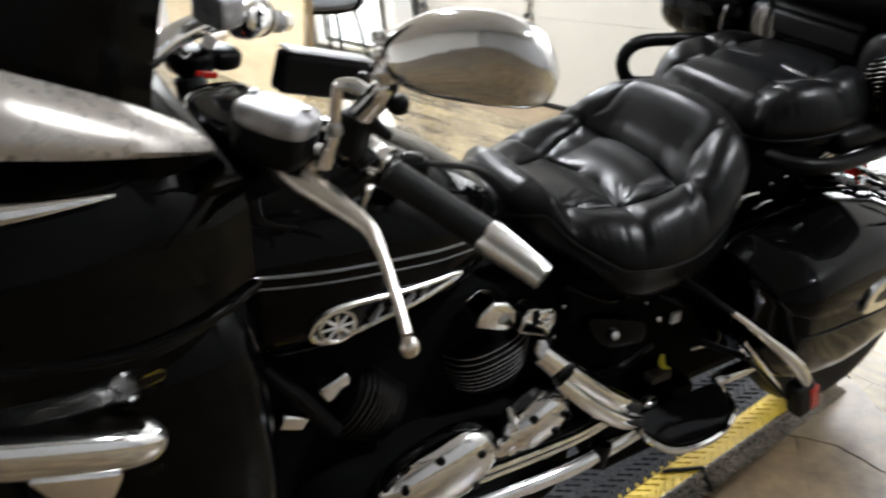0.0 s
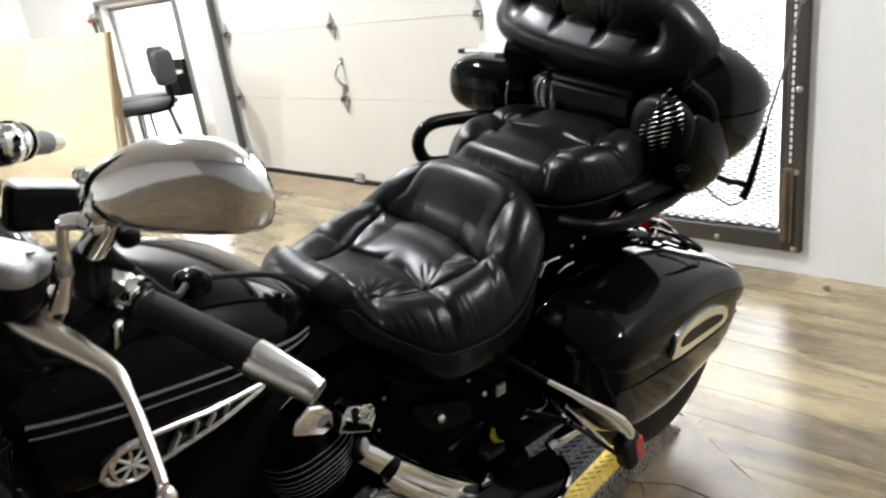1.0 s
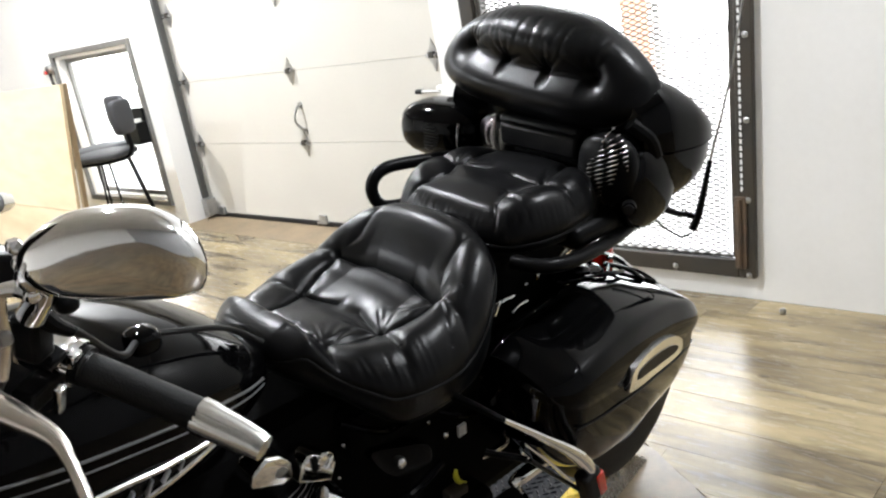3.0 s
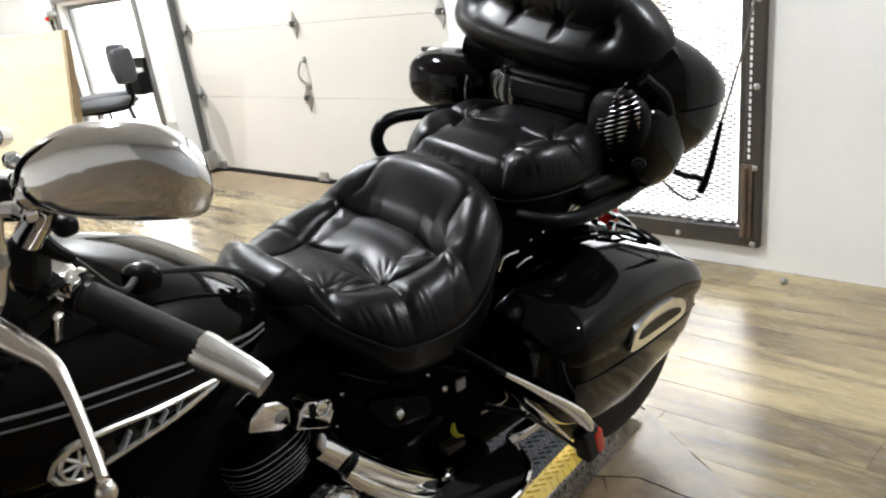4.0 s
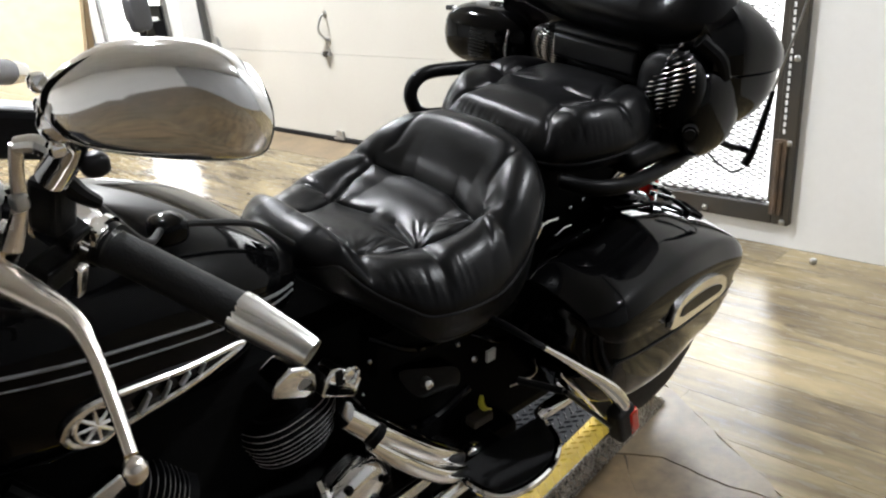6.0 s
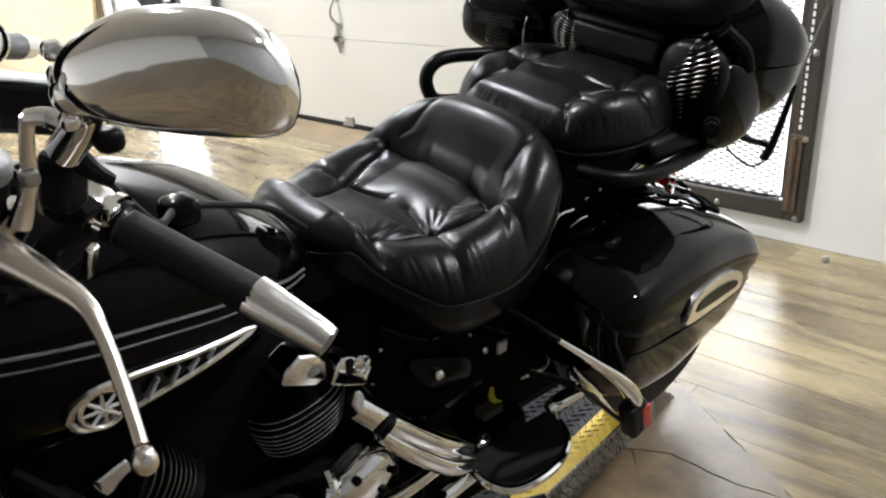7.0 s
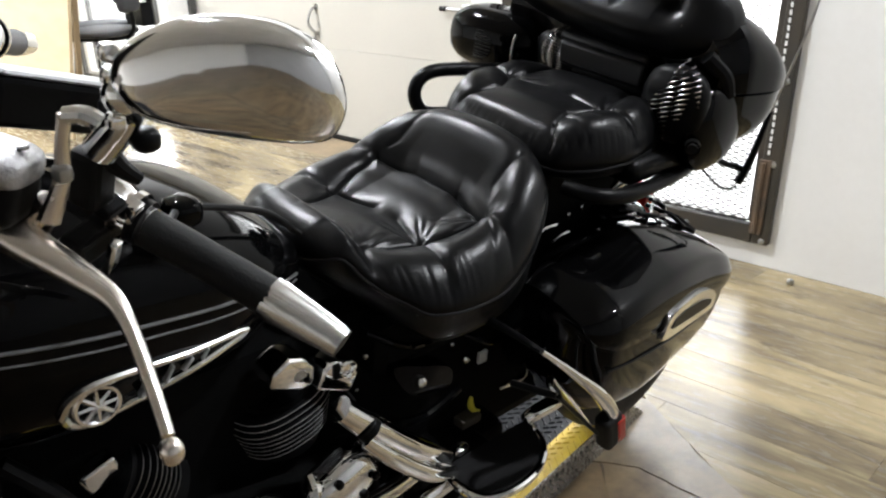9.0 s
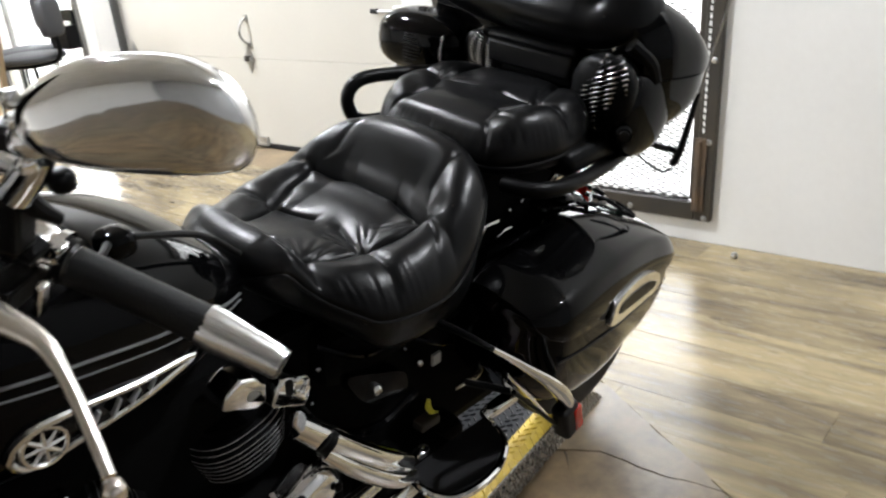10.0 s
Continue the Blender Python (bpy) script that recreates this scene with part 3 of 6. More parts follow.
def gathers(buttons, count, reach, seed, centre=(0.0, -0.05), spread=1.2):
    """Short folds that fan out from the buttons, towards the middle."""
    rng = random.Random(seed)
    out = []
    for bx, by in buttons:
        way = math.atan2(centre[1] - by, centre[0] - bx)
        for k in range(count):
            q = way + spread * ((k + 0.5) / count * 2 - 1) + rng.uniform(-0.12, 0.12)
            r0, r1 = 0.008, rng.uniform(0.55, 1.0) * reach
            out.append((((bx + r0 * math.cos(q), by + r0 * math.sin(q)), (bx + r1 * math.cos(q), by + r1 * math.sin(q))), rng.uniform(0.0025, 0.0052), rng.uniform(0.0035, 0.006)))
    return out


def cushion(outline, top, bottom, seams, rings=46, around=168, roll=0.24, edge=0.05, centre=(0, 0), soft=0.0012, welt=None):
    """An upholstered cushion over a plan outline: pillows drawn in along creases, a rim that rolls over and drops to its welt, then tucks in to the base."""
    n = len(outline)
    rim = []
    for k in range(around):
        f = k / around * n
        a, b = outline[int(f) % n], outline[(int(f) + 1) % n]
        u = f - int(f)
        rim.append((a[0] + (b[0] - a[0]) * u, a[1] + (b[1] - a[1]) * u))
    rs = [(i / rings) ** 0.85 for i in range(1, rings + 1)]
    X = np.array([[centre[0] + (ox - centre[0]) * r for ox, oy in rim] for r in rs])
    Y = np.array([[centre[1] + (oy - centre[1]) * r for ox, oy in rim] for r in rs])
    R = np.array(rs)[:, None] * np.ones((1, around))
    Z = np.array([[top(x, y) for x, y in zip(rx, ry)] for rx, ry in zip(X, Y)])
    fall = np.array([max(0.012, top(x, y) - welt(x, y)) for x, y in rim])[None, :] if welt else edge
    fade = np.clip((1 - R) / 0.07 * 0.6 + 0.4, 0, 1)
    dip, fine = np.zeros_like(Z), np.zeros_like(Z)
    for (p, q), depth, width in seams:
        dx, dy = q[0] - p[0], q[1] - p[1]
        t = np.clip(((X - p[0]) * dx + (Y - p[1]) * dy) / (dx * dx + dy * dy + 1e-12), 0, 1)
        d = np.sqrt((X - p[0] - t * dx) ** 2 + (Y - p[1] - t * dy) ** 2)
        if width < 0.0065:
            fine += depth * (1 - 0.85 * t) * np.exp(-((d / width) ** 2))
        else:
            dip = np.maximum(dip, depth * np.exp(-np.sqrt(d * d + soft * soft) / width))
    Z -= (dip + fine) * fade
    w = np.clip((R - 1 + roll) / roll, 0, 1)
    Z -= fall * (1 - np.sqrt(np.maximum(0, 1 - w * w)))
    rows = [[Vector((X[i, k], Y[i, k], Z[i, k])) for k in range(around)] for i in range(rings)]
    low = []
    for drop, shrink in ((0.08, 0.985), (0.45, 0.975), (0.8, 0.955), (1.0, 0.92), (1.0, 0.8)) if welt else ((0.35, 1.006), (0.7, 1.0), (1.0, 0.985), (1.0, 0.9)):
        row = []
        for q in rows[rings - 1]:
            zb = bottom(q.x, q.y)
            row.append(Vector((centre[0] + (q.x - centre[0]) * shrink, centre[1] + (q.y - centre[1]) * shrink, q.z + (zb - q.z) * drop)))
        low.append(row)
    bm = bmesh.new()
    add_rings(bm, rows + low)
    return bm


def smooth_outline(pts, n=12):
    line = spline([(*p, 0) for p in pts + pts[:3]], n)
    return [(p.x, p.y) for p in line[n : n + n * len(pts)]]


def mirrored(half):
    """A plan outline from its right half, given from the front to the rear."""
    return [(x, y) for x, y in half] + [(-x, y) for x, y in reversed(half) if x > 1e-6]


SEAT_PROFILE = [(-0.315, 0.845), (-0.285, 0.868), (-0.252, 0.866), (-0.215, 0.826), (-0.15, 0.804), (-0.09, 0.800), (-0.04, 0.806), (0.0, 0.826), (0.03, 0.856), (0.06, 0.886), (0.09, 0.908), (0.12, 0.918), (0.16, 0.916)]
SEAT_WELT = [(-0.31, 0.812), (-0.265, 0.826), (-0.235, 0.790), (-0.20, 0.765), (-0.17, 0.750), (-0.06, 0.748), (-0.01, 0.760), (0.05, 0.800), (0.10, 0.848), (0.15, 0.866)]


def seat_welt(x, y):
    return interp(y, SEAT_WELT)


def swell(x, y, cx, cy, a, b, h):
    return h * math.exp(-(((x - cx) / a) ** 2) - ((y - cy) / b) ** 2)


def seat_top(x, y):
    z = interp(y, SEAT_PROFILE)
    wing = interp(abs(x), [(0.08, 0.0), (0.15, 0.75), (0.20, 1.0), (0.23, 0.95)])
    z += wing * interp(y, [(-0.24, 0.0), (-0.15, 0.006), (-0.10, 0.016), (-0.05, 0.025), (0.0, 0.028), (0.03, 0.020), (0.06, 0.006), (0.12, -0.014)])
    z += swell(x, y, 0, -0.045, 0.105, 0.045, 0.012) + swell(x, y, 0, -0.155, 0.08, 0.04, 0.007) + swell(x, y, 0, 0.075, 0.095, 0.035, 0.009)
    for s in (1, -1):
        z += swell(x, y, s * 0.165, -0.105, 0.035, 0.05, 0.007) + swell(x, y, s * 0.145, -0.175, 0.03, 0.03, 0.006)
    z -= 0.30 * max(0.0, abs(x) - 0.06) * interp(y, [(-0.31, 1.0), (-0.22, 0.25), (-0.14, 0.0)])
    return z + 0.0015 * noise.noise((x * 9, y * 9, 3.1))


def seat_bottom(x, y):
    return interp(y, [(-0.31, 0.79), (-0.25, 0.752), (-0.15, 0.690), (0.0, 0.690), (0.15, 0.75)])


rider_outline = smooth_outline(mirrored([(0.0, -0.302), (0.06, -0.299), (0.102, -0.280), (0.135, -0.243), (0.175, -0.210), (0.208, -0.176), (0.226, -0.125), (0.227, -0.06), (0.218, -0.008), (0.202, 0.042), (0.172, 0.090), (0.122, 0.126), (0.06, 0.144), (0.0, 0.148)]))
pleats = [(((x, -0.20 - 0.1 * abs(x)), (x * 1.35, -0.26)), 0.003, 0.005) for x in (-0.1, -0.05, 0.0, 0.05, 0.1)]
rng = random.Random(4)
for sx in (1,):
    for k in range(11):
        q = -0.215 + k * 0.0115
        x0 = interp(q, [(-0.22, 0.165), (-0.17, 0.215), (-0.10, 0.228)])
        pleats.append((((sx * x0, q), (sx * (x0 - rng.uniform(0.03, 0.05)), q + rng.uniform(0.0, 0.014))), rng.uniform(0.0014, 0.0026), rng.uniform(0.0022, 0.0032)))
rider_seat = bp_("rider_seat", cushion(rider_outline, seat_top, seat_bottom, SEAT_SEAMS + gathers([p for p in SEAT_BUTTONS if p[0] > 0], 6, 0.085, 1, (0.0, -0.06), 0.8) + [((p, (p[0] + 0.001, p[1])), 0.024, 0.010) for p in SEAT_BUTTONS] + pleats + [((a, b), 0.004, 0.0030) for (p, q), d, w in SEAT_SEAMS if d > 0.0095 for a, b in ((p, q), (q, p))], rings=120, around=400, roll=0.30, centre=(0, -0.06), soft=0.0016, welt=seat_welt), LEATHER, "tufted black leather rider's seat", sharp=3)
for bx, by in SEAT_BUTTONS:
    bp_("button", blob((bx, by, seat_top(bx, by) - 0.028), (0.009, 0.009, 0.005), 2.2, n=12), LEATHER, "", rider_seat)
rim = [(x * 1.0, -0.06 + (y + 0.06) * 1.0, seat_welt(x, y) - 0.001) for x, y in rider_outline[::6]]
bp_("piping", tube(rim, 0.0028, 8, 3, loop=True), LEATHER, "black leather piping", rider_seat)

# passenger seat
PASS_SEAMS = (
    [(l, 0.011, 0.0085) for l in both([((0.105, 0.285), (0.080, 0.235))])]
    + [(l, 0.0075, 0.0075) for l in both([((0.080, 0.235), (0.090, 0.190)), ((0.090, 0.190), (0.118, 0.150))])]
    + [(l, 0.009, 0.0075) for l in both([((0.105, 0.285), (0.185, 0.300)), ((0.105, 0.285), (0.085, 0.410))])]
    + [(((-0.105, 0.285), (-0.03, 0.300)), 0.006, 0.009), (((0.03, 0.300), (0.105, 0.285)), 0.006, 0.009)]
)
PASS_BUTTONS = [(0.105, 0.285), (-0.105, 0.285)]


def pass_top(x, y):
    z = interp(y, [(0.14, 0.906), (0.18, 0.922), (0.23, 0.932), (0.30, 0.937), (0.42, 0.944)])
    for s in (1, -1):
        z += swell(x, y, s * 0.145, 0.225, 0.045, 0.07, 0.012) + swell(x, y, s * 0.145, 0.345, 0.04, 0.05, 0.008)
    return z + swell(x, y, 0, 0.21, 0.08, 0.06, 0.006) + 0.002 * noise.noise((x * 9, y * 9, 7.7))


def pass_welt(x, y):
    return interp(y, [(0.14, 0.862), (0.30, 0.872), (0.42, 0.886)])


pass_outline = smooth_outline(mirrored([(0.0, 0.140), (0.080, 0.142), (0.135, 0.156), (0.168, 0.194), (0.186, 0.25), (0.188, 0.30), (0.178, 0.36), (0.14, 0.41), (0.07, 0.425), (0.0, 0.43)]))
rng = random.Random(11)
pass_pleats = []
for k in range(30):
    px = -0.15 + 0.0105 * k + rng.uniform(-0.003, 0.003)
    py = interp(abs(px), [(0.0, 0.146), (0.075, 0.148), (0.128, 0.162), (0.162, 0.198)])
    pass_pleats.append((((px, py), (px * 0.96, py + rng.uniform(0.010, 0.020))), rng.uniform(0.0015, 0.003), rng.uniform(0.0022, 0.0034)))
for k in range(14):
    py = 0.16 + 0.012 * k + rng.uniform(-0.003, 0.003)
    px = interp(py, [(0.16, 0.126), (0.198, 0.162), (0.25, 0.182), (0.30, 0.186)])
    pass_pleats.append((((px, py), (px - rng.uniform(0.012, 0.022), py + 0.004)), rng.uniform(0.0015, 0.003), rng.uniform(0.0022, 0.0034)))
pass_pleats += [(((0.092, 0.215), (0.135, 0.200)), 0.004, 0.005), (((0.086, 0.238), (0.150, 0.232)), 0.004, 0.005), (((0.108, 0.292), (0.075, 0.345)), 0.006, 0.005), (((0.116, 0.292), (0.105, 0.355)), 0.005, 0.005), (((-0.100, 0.292), (-0.055, 0.315)), 0.005, 0.005), (((-0.112, 0.292), (-0.120, 0.335)), 0.005, 0.005), (((-0.100, 0.296), (-0.075, 0.345)), 0.005, 0.005)]
pass_seat = bp_("passenger_seat", cushion(pass_outline, pass_top, lambda x, y: 0.845, PASS_SEAMS + [((p, (p[0] + 0.001, p[1])), 0.014, 0.010) for p in PASS_BUTTONS] + pass_pleats + [(q, 0.003, 0.0030) for q, d, w in PASS_SEAMS], rings=110, around=400, roll=0.28, centre=(0, 0.27), soft=0.0016, welt=pass_welt), LEATHER, "tufted black leather passenger seat", sharp=3)
for bx, by in PASS_BUTTONS:
    bp_("button", blob((bx, by, pass_top(bx, by) - 0.019), (0.009, 0.009, 0.005), 2.2, n=12), LEATHER, "", pass_seat)
bp_("piping", tube([(x, y, pass_welt(x, y) - 0.001) for x, y in pass_outline[::6]], 0.0028, 8, 3, loop=True), LEATHER, "leather piping", pass_seat)
bp_("seat_subframe", box((-0.11, 0.165, 0.66), (0.095, 0.46, 0.852), 0.03), SOOT, "black frame cover under the passenger seat")
bp_("swingarm", box((0.08, -0.14, 0.26), (0.165, 0.085, 0.40), 0.02), SOOT, "dull black swingarm and linkage")
bp_("seat_base", box((-0.14, -0.22, 0.60), (0.14, 0.13, 0.70), 0.03), SOOT, "black seat base")


# backrest pad on the trunk
def backrest_pad():
    half = [(0.0, 0.114), (0.085, 0.108), (0.155, 0.084), (0.215, 0.048), (0.252, 0.010), (0.258, -0.030), (0.232, -0.068), (0.18, -0.093), (0.10, -0.105), (0.0, -0.108)]
    outline = smooth_outline(half + [(-x, y) for x, y in reversed(half[1:-1])])
    pins = [(-0.160, 0.014), (-0.052, 0.002), (0.052, 0.000), (0.150, 0.006)]
    seams = [((p, q), 0.030, 0.032) for p, q in zip(pins, pins[1:])]
    seams += [((p, (p[0] + 0.001, p[1])), d, 0.024) for p, d in zip(pins, (0.050, 0.042, 0.042, 0.052))] + gathers(pins, 5, 0.075, 5, (0, 0.3), 1.3)
    r5 = random.Random(8)
    for k in range(15):
        x = -0.17 + k * 0.024 + r5.uniform(-0.010, 0.010)
        seams.append((((x, r5.uniform(0.080, 0.100)), (x * 0.97 + r5.uniform(-0.008, 0.008), r5.uniform(0.015, 0.045))), r5.uniform(0.001, 0.0032), r5.uniform(0.003, 0.006)))
    m = pose(-0.042, 0.472, 1.100, 0, 4, 0) @ pose(0, 0, 0, 90 - 6, 0, 0)

    def face(x, y):
        return 0.066 + 0.022 * math.exp(-(((y + 0.052) / 0.045) ** 2)) + 0.008 * math.exp(-(((y - 0.06) / 0.04) ** 2))

    bm = cushion(outline, face, lambda x, y: -0.045, seams, rings=100, around=300, roll=0.72, edge=0.090, soft=0.006)
    bmesh.ops.transform(bm, matrix=m, verts=bm.verts)
    return bm


pad = bp_("backrest_pad", backrest_pad(), LEATHER, "plump tufted black leather backrest pad", sharp=3)
bp_("pad_bracket", box((-0.20, 0.44, 0.985), (-0.13, 0.50, 1.0), 0.004), CHROME, "chrome bracket", pad)

# tank
TANK_TOP = [(-0.80, 0.985), (-0.65, 0.995), (-0.55, 0.982), (-0.48, 0.962), (-0.40, 0.928), (-0.33, 0.875), (-0.29, 0.835)]
TANK_LOW = [(-0.80, 0.73), (-0.65, 0.705), (-0.5, 0.72), (-0.4, 0.75), (-0.33, 0.775), (-0.29, 0.80)]
TANK_WIDE = [(-0.80, 0.13), (-0.7, 0.168), (-0.6, 0.178), (-0.5, 0.175), (-0.4, 0.15), (-0.33, 0.11), (-0.29, 0.05)]


def tank_x(y, z, off=0.0):
    t, b = interp(y, TANK_TOP), interp(y, TANK_LOW)
    c, h = (t + b) / 2, (t - b) / 2
    k = min(0.999, abs((z - c) / h))
    return interp(y, TANK_WIDE) * (1 - k**2.5) ** (1 / 2.5) + off


def tank_mesh():
    bm = bmesh.new()
    rings = []
    for i in range(41):
        y = -0.80 + 0.51 * i / 40
        t, b = interp(y, TANK_TOP), interp(y, TANK_LOW)
        rings.append([(x, y, z) for x, z in oval(0, (t + b) / 2, interp(y, TANK_WIDE), (t - b) / 2, 2.5, 48)])
    add_rings(bm, rings)
    return bm


tank = bp_("fuel_tank", tank_mesh(), BLACK, "glossy black fuel tank", sharp=1.2)
for dz in (0.0, -0.015):
    line = [(tank_x(y, interp(y, [(-0.72, 0.890 + dz), (-0.45, 0.856 + dz), (-0.33, 0.826 + dz * 0.6)]), 0.0005), y, interp(y, [(-0.72, 0.890 + dz), (-0.45, 0.856 + dz), (-0.33, 0.826 + dz * 0.6)])) for y in [-0.72 + 0.035 * k for k in range(12)]]
    bp_("pinstripe", tube(line, 0.0014 if dz else 0.0022, 6, 2), PINSTRIPE, "thin silver-grey pinstripe", tank)
for s in (1, -1):
    ring = [(-0.661, 0.793), (-0.652, 0.812), (-0.628, 0.823), (-0.58, 0.823), (-0.52, 0.817), (-0.437, 0.806), (-0.50, 0.789), (-0.56, 0.775), (-0.60, 0.765), (-0.632, 0.761), (-0.652, 0.772)]
    badge = bp_("badge", tube([(s * tank_x(y, z, 0.002), y, z) for y, z in ring], [0.0058 if y < -0.6 else 0.0042 for y, z in ring], 8, 4, loop=True), SATIN, "chrome teardrop badge with a spoked disc")
    c, spokes = (-0.625, 0.792), bmesh.new()
    add_tube(spokes, [(s * tank_x(c[0], c[1], 0.003), c[0] + 0.024 * math.cos(q), c[1] + 0.023 * math.sin(q)) for q in (k * math.pi / 8 for k in range(16))], 0.003, 6, 2, loop=True)
    for k in range(8):
        q = k * math.pi / 4
        bp_("spoke", tube([(s * tank_x(c[0], c[1], 0.003), *c), (s * tank_x(c[0], c[1], 0.003), c[0] + 0.021 * math.cos(q), c[1] + 0.020 * math.sin(q))], [0.004, 0.0022], 6, 1), SATIN, "", badge)
    bp_("disc", spokes, SATIN, "", badge)
    for k, (y, w, h) in enumerate(((-0.572, 0.020, 0.024), (-0.545, 0.015, 0.020), (-0.522, 0.016, 0.015), (-0.500, 0.011, 0.014))):
        z = 0.794 + (y + 0.58) * 0.17
        bm = tube([(s * tank_x(y, z, 0.004), y - w * 0.35, z - h * 0.45), (s * tank_x(y, z, 0.005), y + w * 0.35, z + h * 0.45)], [w * 0.36, w * 0.30], 8, 1, 0.4)
        bp_("letter_bar", bm, SILVER, "", badge)
bp_("tank_seam_strip", tube([(tank_x(y, z, 0.0), y, z) for y, z in ((-0.74, 0.742), (-0.65, 0.733), (-0.55, 0.742), (-0.45, 0.768), (-0.38, 0.795))], 0.004, 8), BLACK, "", tank)
bp_("hinge_cover", box((0.06, -0.39, 0.842), (0.115, -0.355, 0.872), 0.004, 2, None), CHROME, "small chrome catch", tank)

# frame, engine and side panels
bp_("frame_core", box((-0.13, -0.78, 0.30), (0.10, 0.46, 0.72), 0.05), SOOT, "black frame and air box")
bp_("crankcase", blob((0.0, -0.44, 0.37), (0.19, 0.27, 0.14), 4), SOOT, "black crankcase")
bp_("side_panel", prism(smooth_outline([(-0.19, 0.632), (-0.13, 0.61), (-0.072, 0.582), (-0.066, 0.545), (-0.10, 0.546), (-0.14, 0.557), (-0.172, 0.588)], 6), 0.03, Matrix(((0, 0, 1, 0.125), (1, 0, 0, 0), (0, 1, 0, 0), (0, 0, 0, 1)))), BLACK, "black side panel with a chrome bolt")
bp_("side_panel_bolt", blob((0.158, -0.136, 0.584), (0.009, 0.010, 0.010), 2.2, n=14), CHROME, "chrome dome bolt")
bp_("white_label", box((0.12, 0.03, 0.523), (0.126, 0.05, 0.546), 0.001), WHITETAG, "small white label")
bp_("cross_bolt", blob((0.12, 0.0, 0.545), (0.008, 0.008, 0.008), 2.2, n=12), CHROME)
bp_("yellow_tie", tube([(0.146, -0.002, 0.482), (0.150, -0.006, 0.468), (0.152, 0.002, 0.454), (0.152, 0.016, 0.446)], [0.003, 0.006, 0.006, 0.003], 8, 3, 0.6), YELLOWTAG, "yellow plastic tie")
bp_("curved_hose", tube([(0.15, 0.062, 0.472), (0.152, 0.11, 0.471), (0.15, 0.152, 0.478)], [0.004, 0.007, 0.005], 10), SATIN, "bright curved pipe")


def cylinder_fins(at, axis, side, count, step, half, name, edge):
    """A finned cylinder: plates with bright cut edges, stacked along an axis."""
    m0 = axes(at, side, Vector(axis).cross(Vector(side)))
    barrel = bp_(name, tube([Vector(at) - Vector(axis).normalized() * 0.02, Vector(at) + Vector(axis).normalized() * (count * step)], 0.055, 24, 1), TRIMBLACK, "black finned engine cylinder with bright fin edges")
    for k in range(count):
        grow = 1.0 - 0.03 * abs(k - count * 0.6)
        m = Matrix.Translation(Vector(axis).normalized() * k * step) @ m0
        bm = bmesh.new()
        o = oval(0, 0, half[0] * grow, half[1] * grow, 2.5, 48)
        add_rings(bm, [[(x * q, y * q, z) for x, y in o] for q, z in ((0.93, -0.0024), (0.99, -0.0014), (1.0, -0.0007), (1.0, 0.0007), (0.99, 0.0014), (0.93, 0.0024))])
        bm.faces.ensure_lookup_table()
        for f in bm.faces:
            r = f.calc_center_median()
            f.material_index = 1 if len(f.verts) == 4 and abs(r.z) < 0.0008 else 0
        bmesh.ops.transform(bm, matrix=m, verts=bm.verts)
        bp_("fin", bm, (TRIMBLACK, edge), "", barrel)


cylinder_fins((0.080, -0.342, 0.556), (0.0, -0.18, 1), (1, 0, 0), 8, 0.0105, (0.066, 0.080), "rear_cylinder", FINEDGE)
# same fins as the rear, their dimness painted in by the darker edge
cylinder_fins((0.085, -0.548, 0.562), (0.0, -0.75, 0.66), (1, 0, 0), 8, 0.0095, (0.062, 0.064), "front_cylinder", FINSHADED)


def plug_cover(at, half, turn, name="plug_cover"):
    lo, hi = [-h for h in half], half
    return bp_(name, box(lo, hi, min(half) * 0.42, 2, pose(*at, turn, 6, 0)), CHROME, "chrome spark plug cover", sharp=0.3)


def plug_cap(outline, x, thick):
    """A faceted chrome cap on the side of a cylinder head, its outline in y and z."""
    bm = prism(outline, thick, Matrix(((0, 0, 1, x), (1, 0, 0, 0), (0, 1, 0, 0), (0, 0, 0, 1))))
    bmesh.ops.bevel(bm, geom=[e for e in bm.edges if e.calc_face_angle(0) > 0.5], offset=0.006, segments=3, affect="EDGES", profile=0.5)
    return bp_("plug_cover", bm, CHROME, "chrome spark plug cover", sharp=0.5)


plug_cap([(-0.402, 0.690), (-0.396, 0.712), (-0.372, 0.726), (-0.346, 0.718), (-0.331, 0.700), (-0.331, 0.672), (-0.350, 0.664)], 0.105, 0.047)
second = plug_cap([(-0.326, 0.650), (-0.312, 0.682), (-0.292, 0.688), (-0.266, 0.675), (-0.252, 0.651), (-0.266, 0.622)], 0.108, 0.042)
bp_("cover_ring", tube([(0.152, -0.276 + 0.013 * math.cos(q), 0.668 + 0.013 * math.sin(q)) for q in (k * math.pi / 5 for k in range(10))], 0.003, 8, 2, loop=True), CHROME, "", second)
bp_("cap_strap", box((0.150, -0.300, 0.660), (0.154, -0.290, 0.686), 0.001), TRIMBLACK, "", second)
plug_cover((0.14, -0.692, 0.640), (0.014, 0.022, 0.013), -30)
plug_cover((0.11, -0.615, 0.645), (0.012, 0.024, 0.018), 20)
bp_("head_pipe", tube([(0.13, -0.72, 0.73), (0.15, -0.68, 0.68), (0.152, -0.634, 0.60)], 0.012, 10), TRIMBLACK, "black hose")

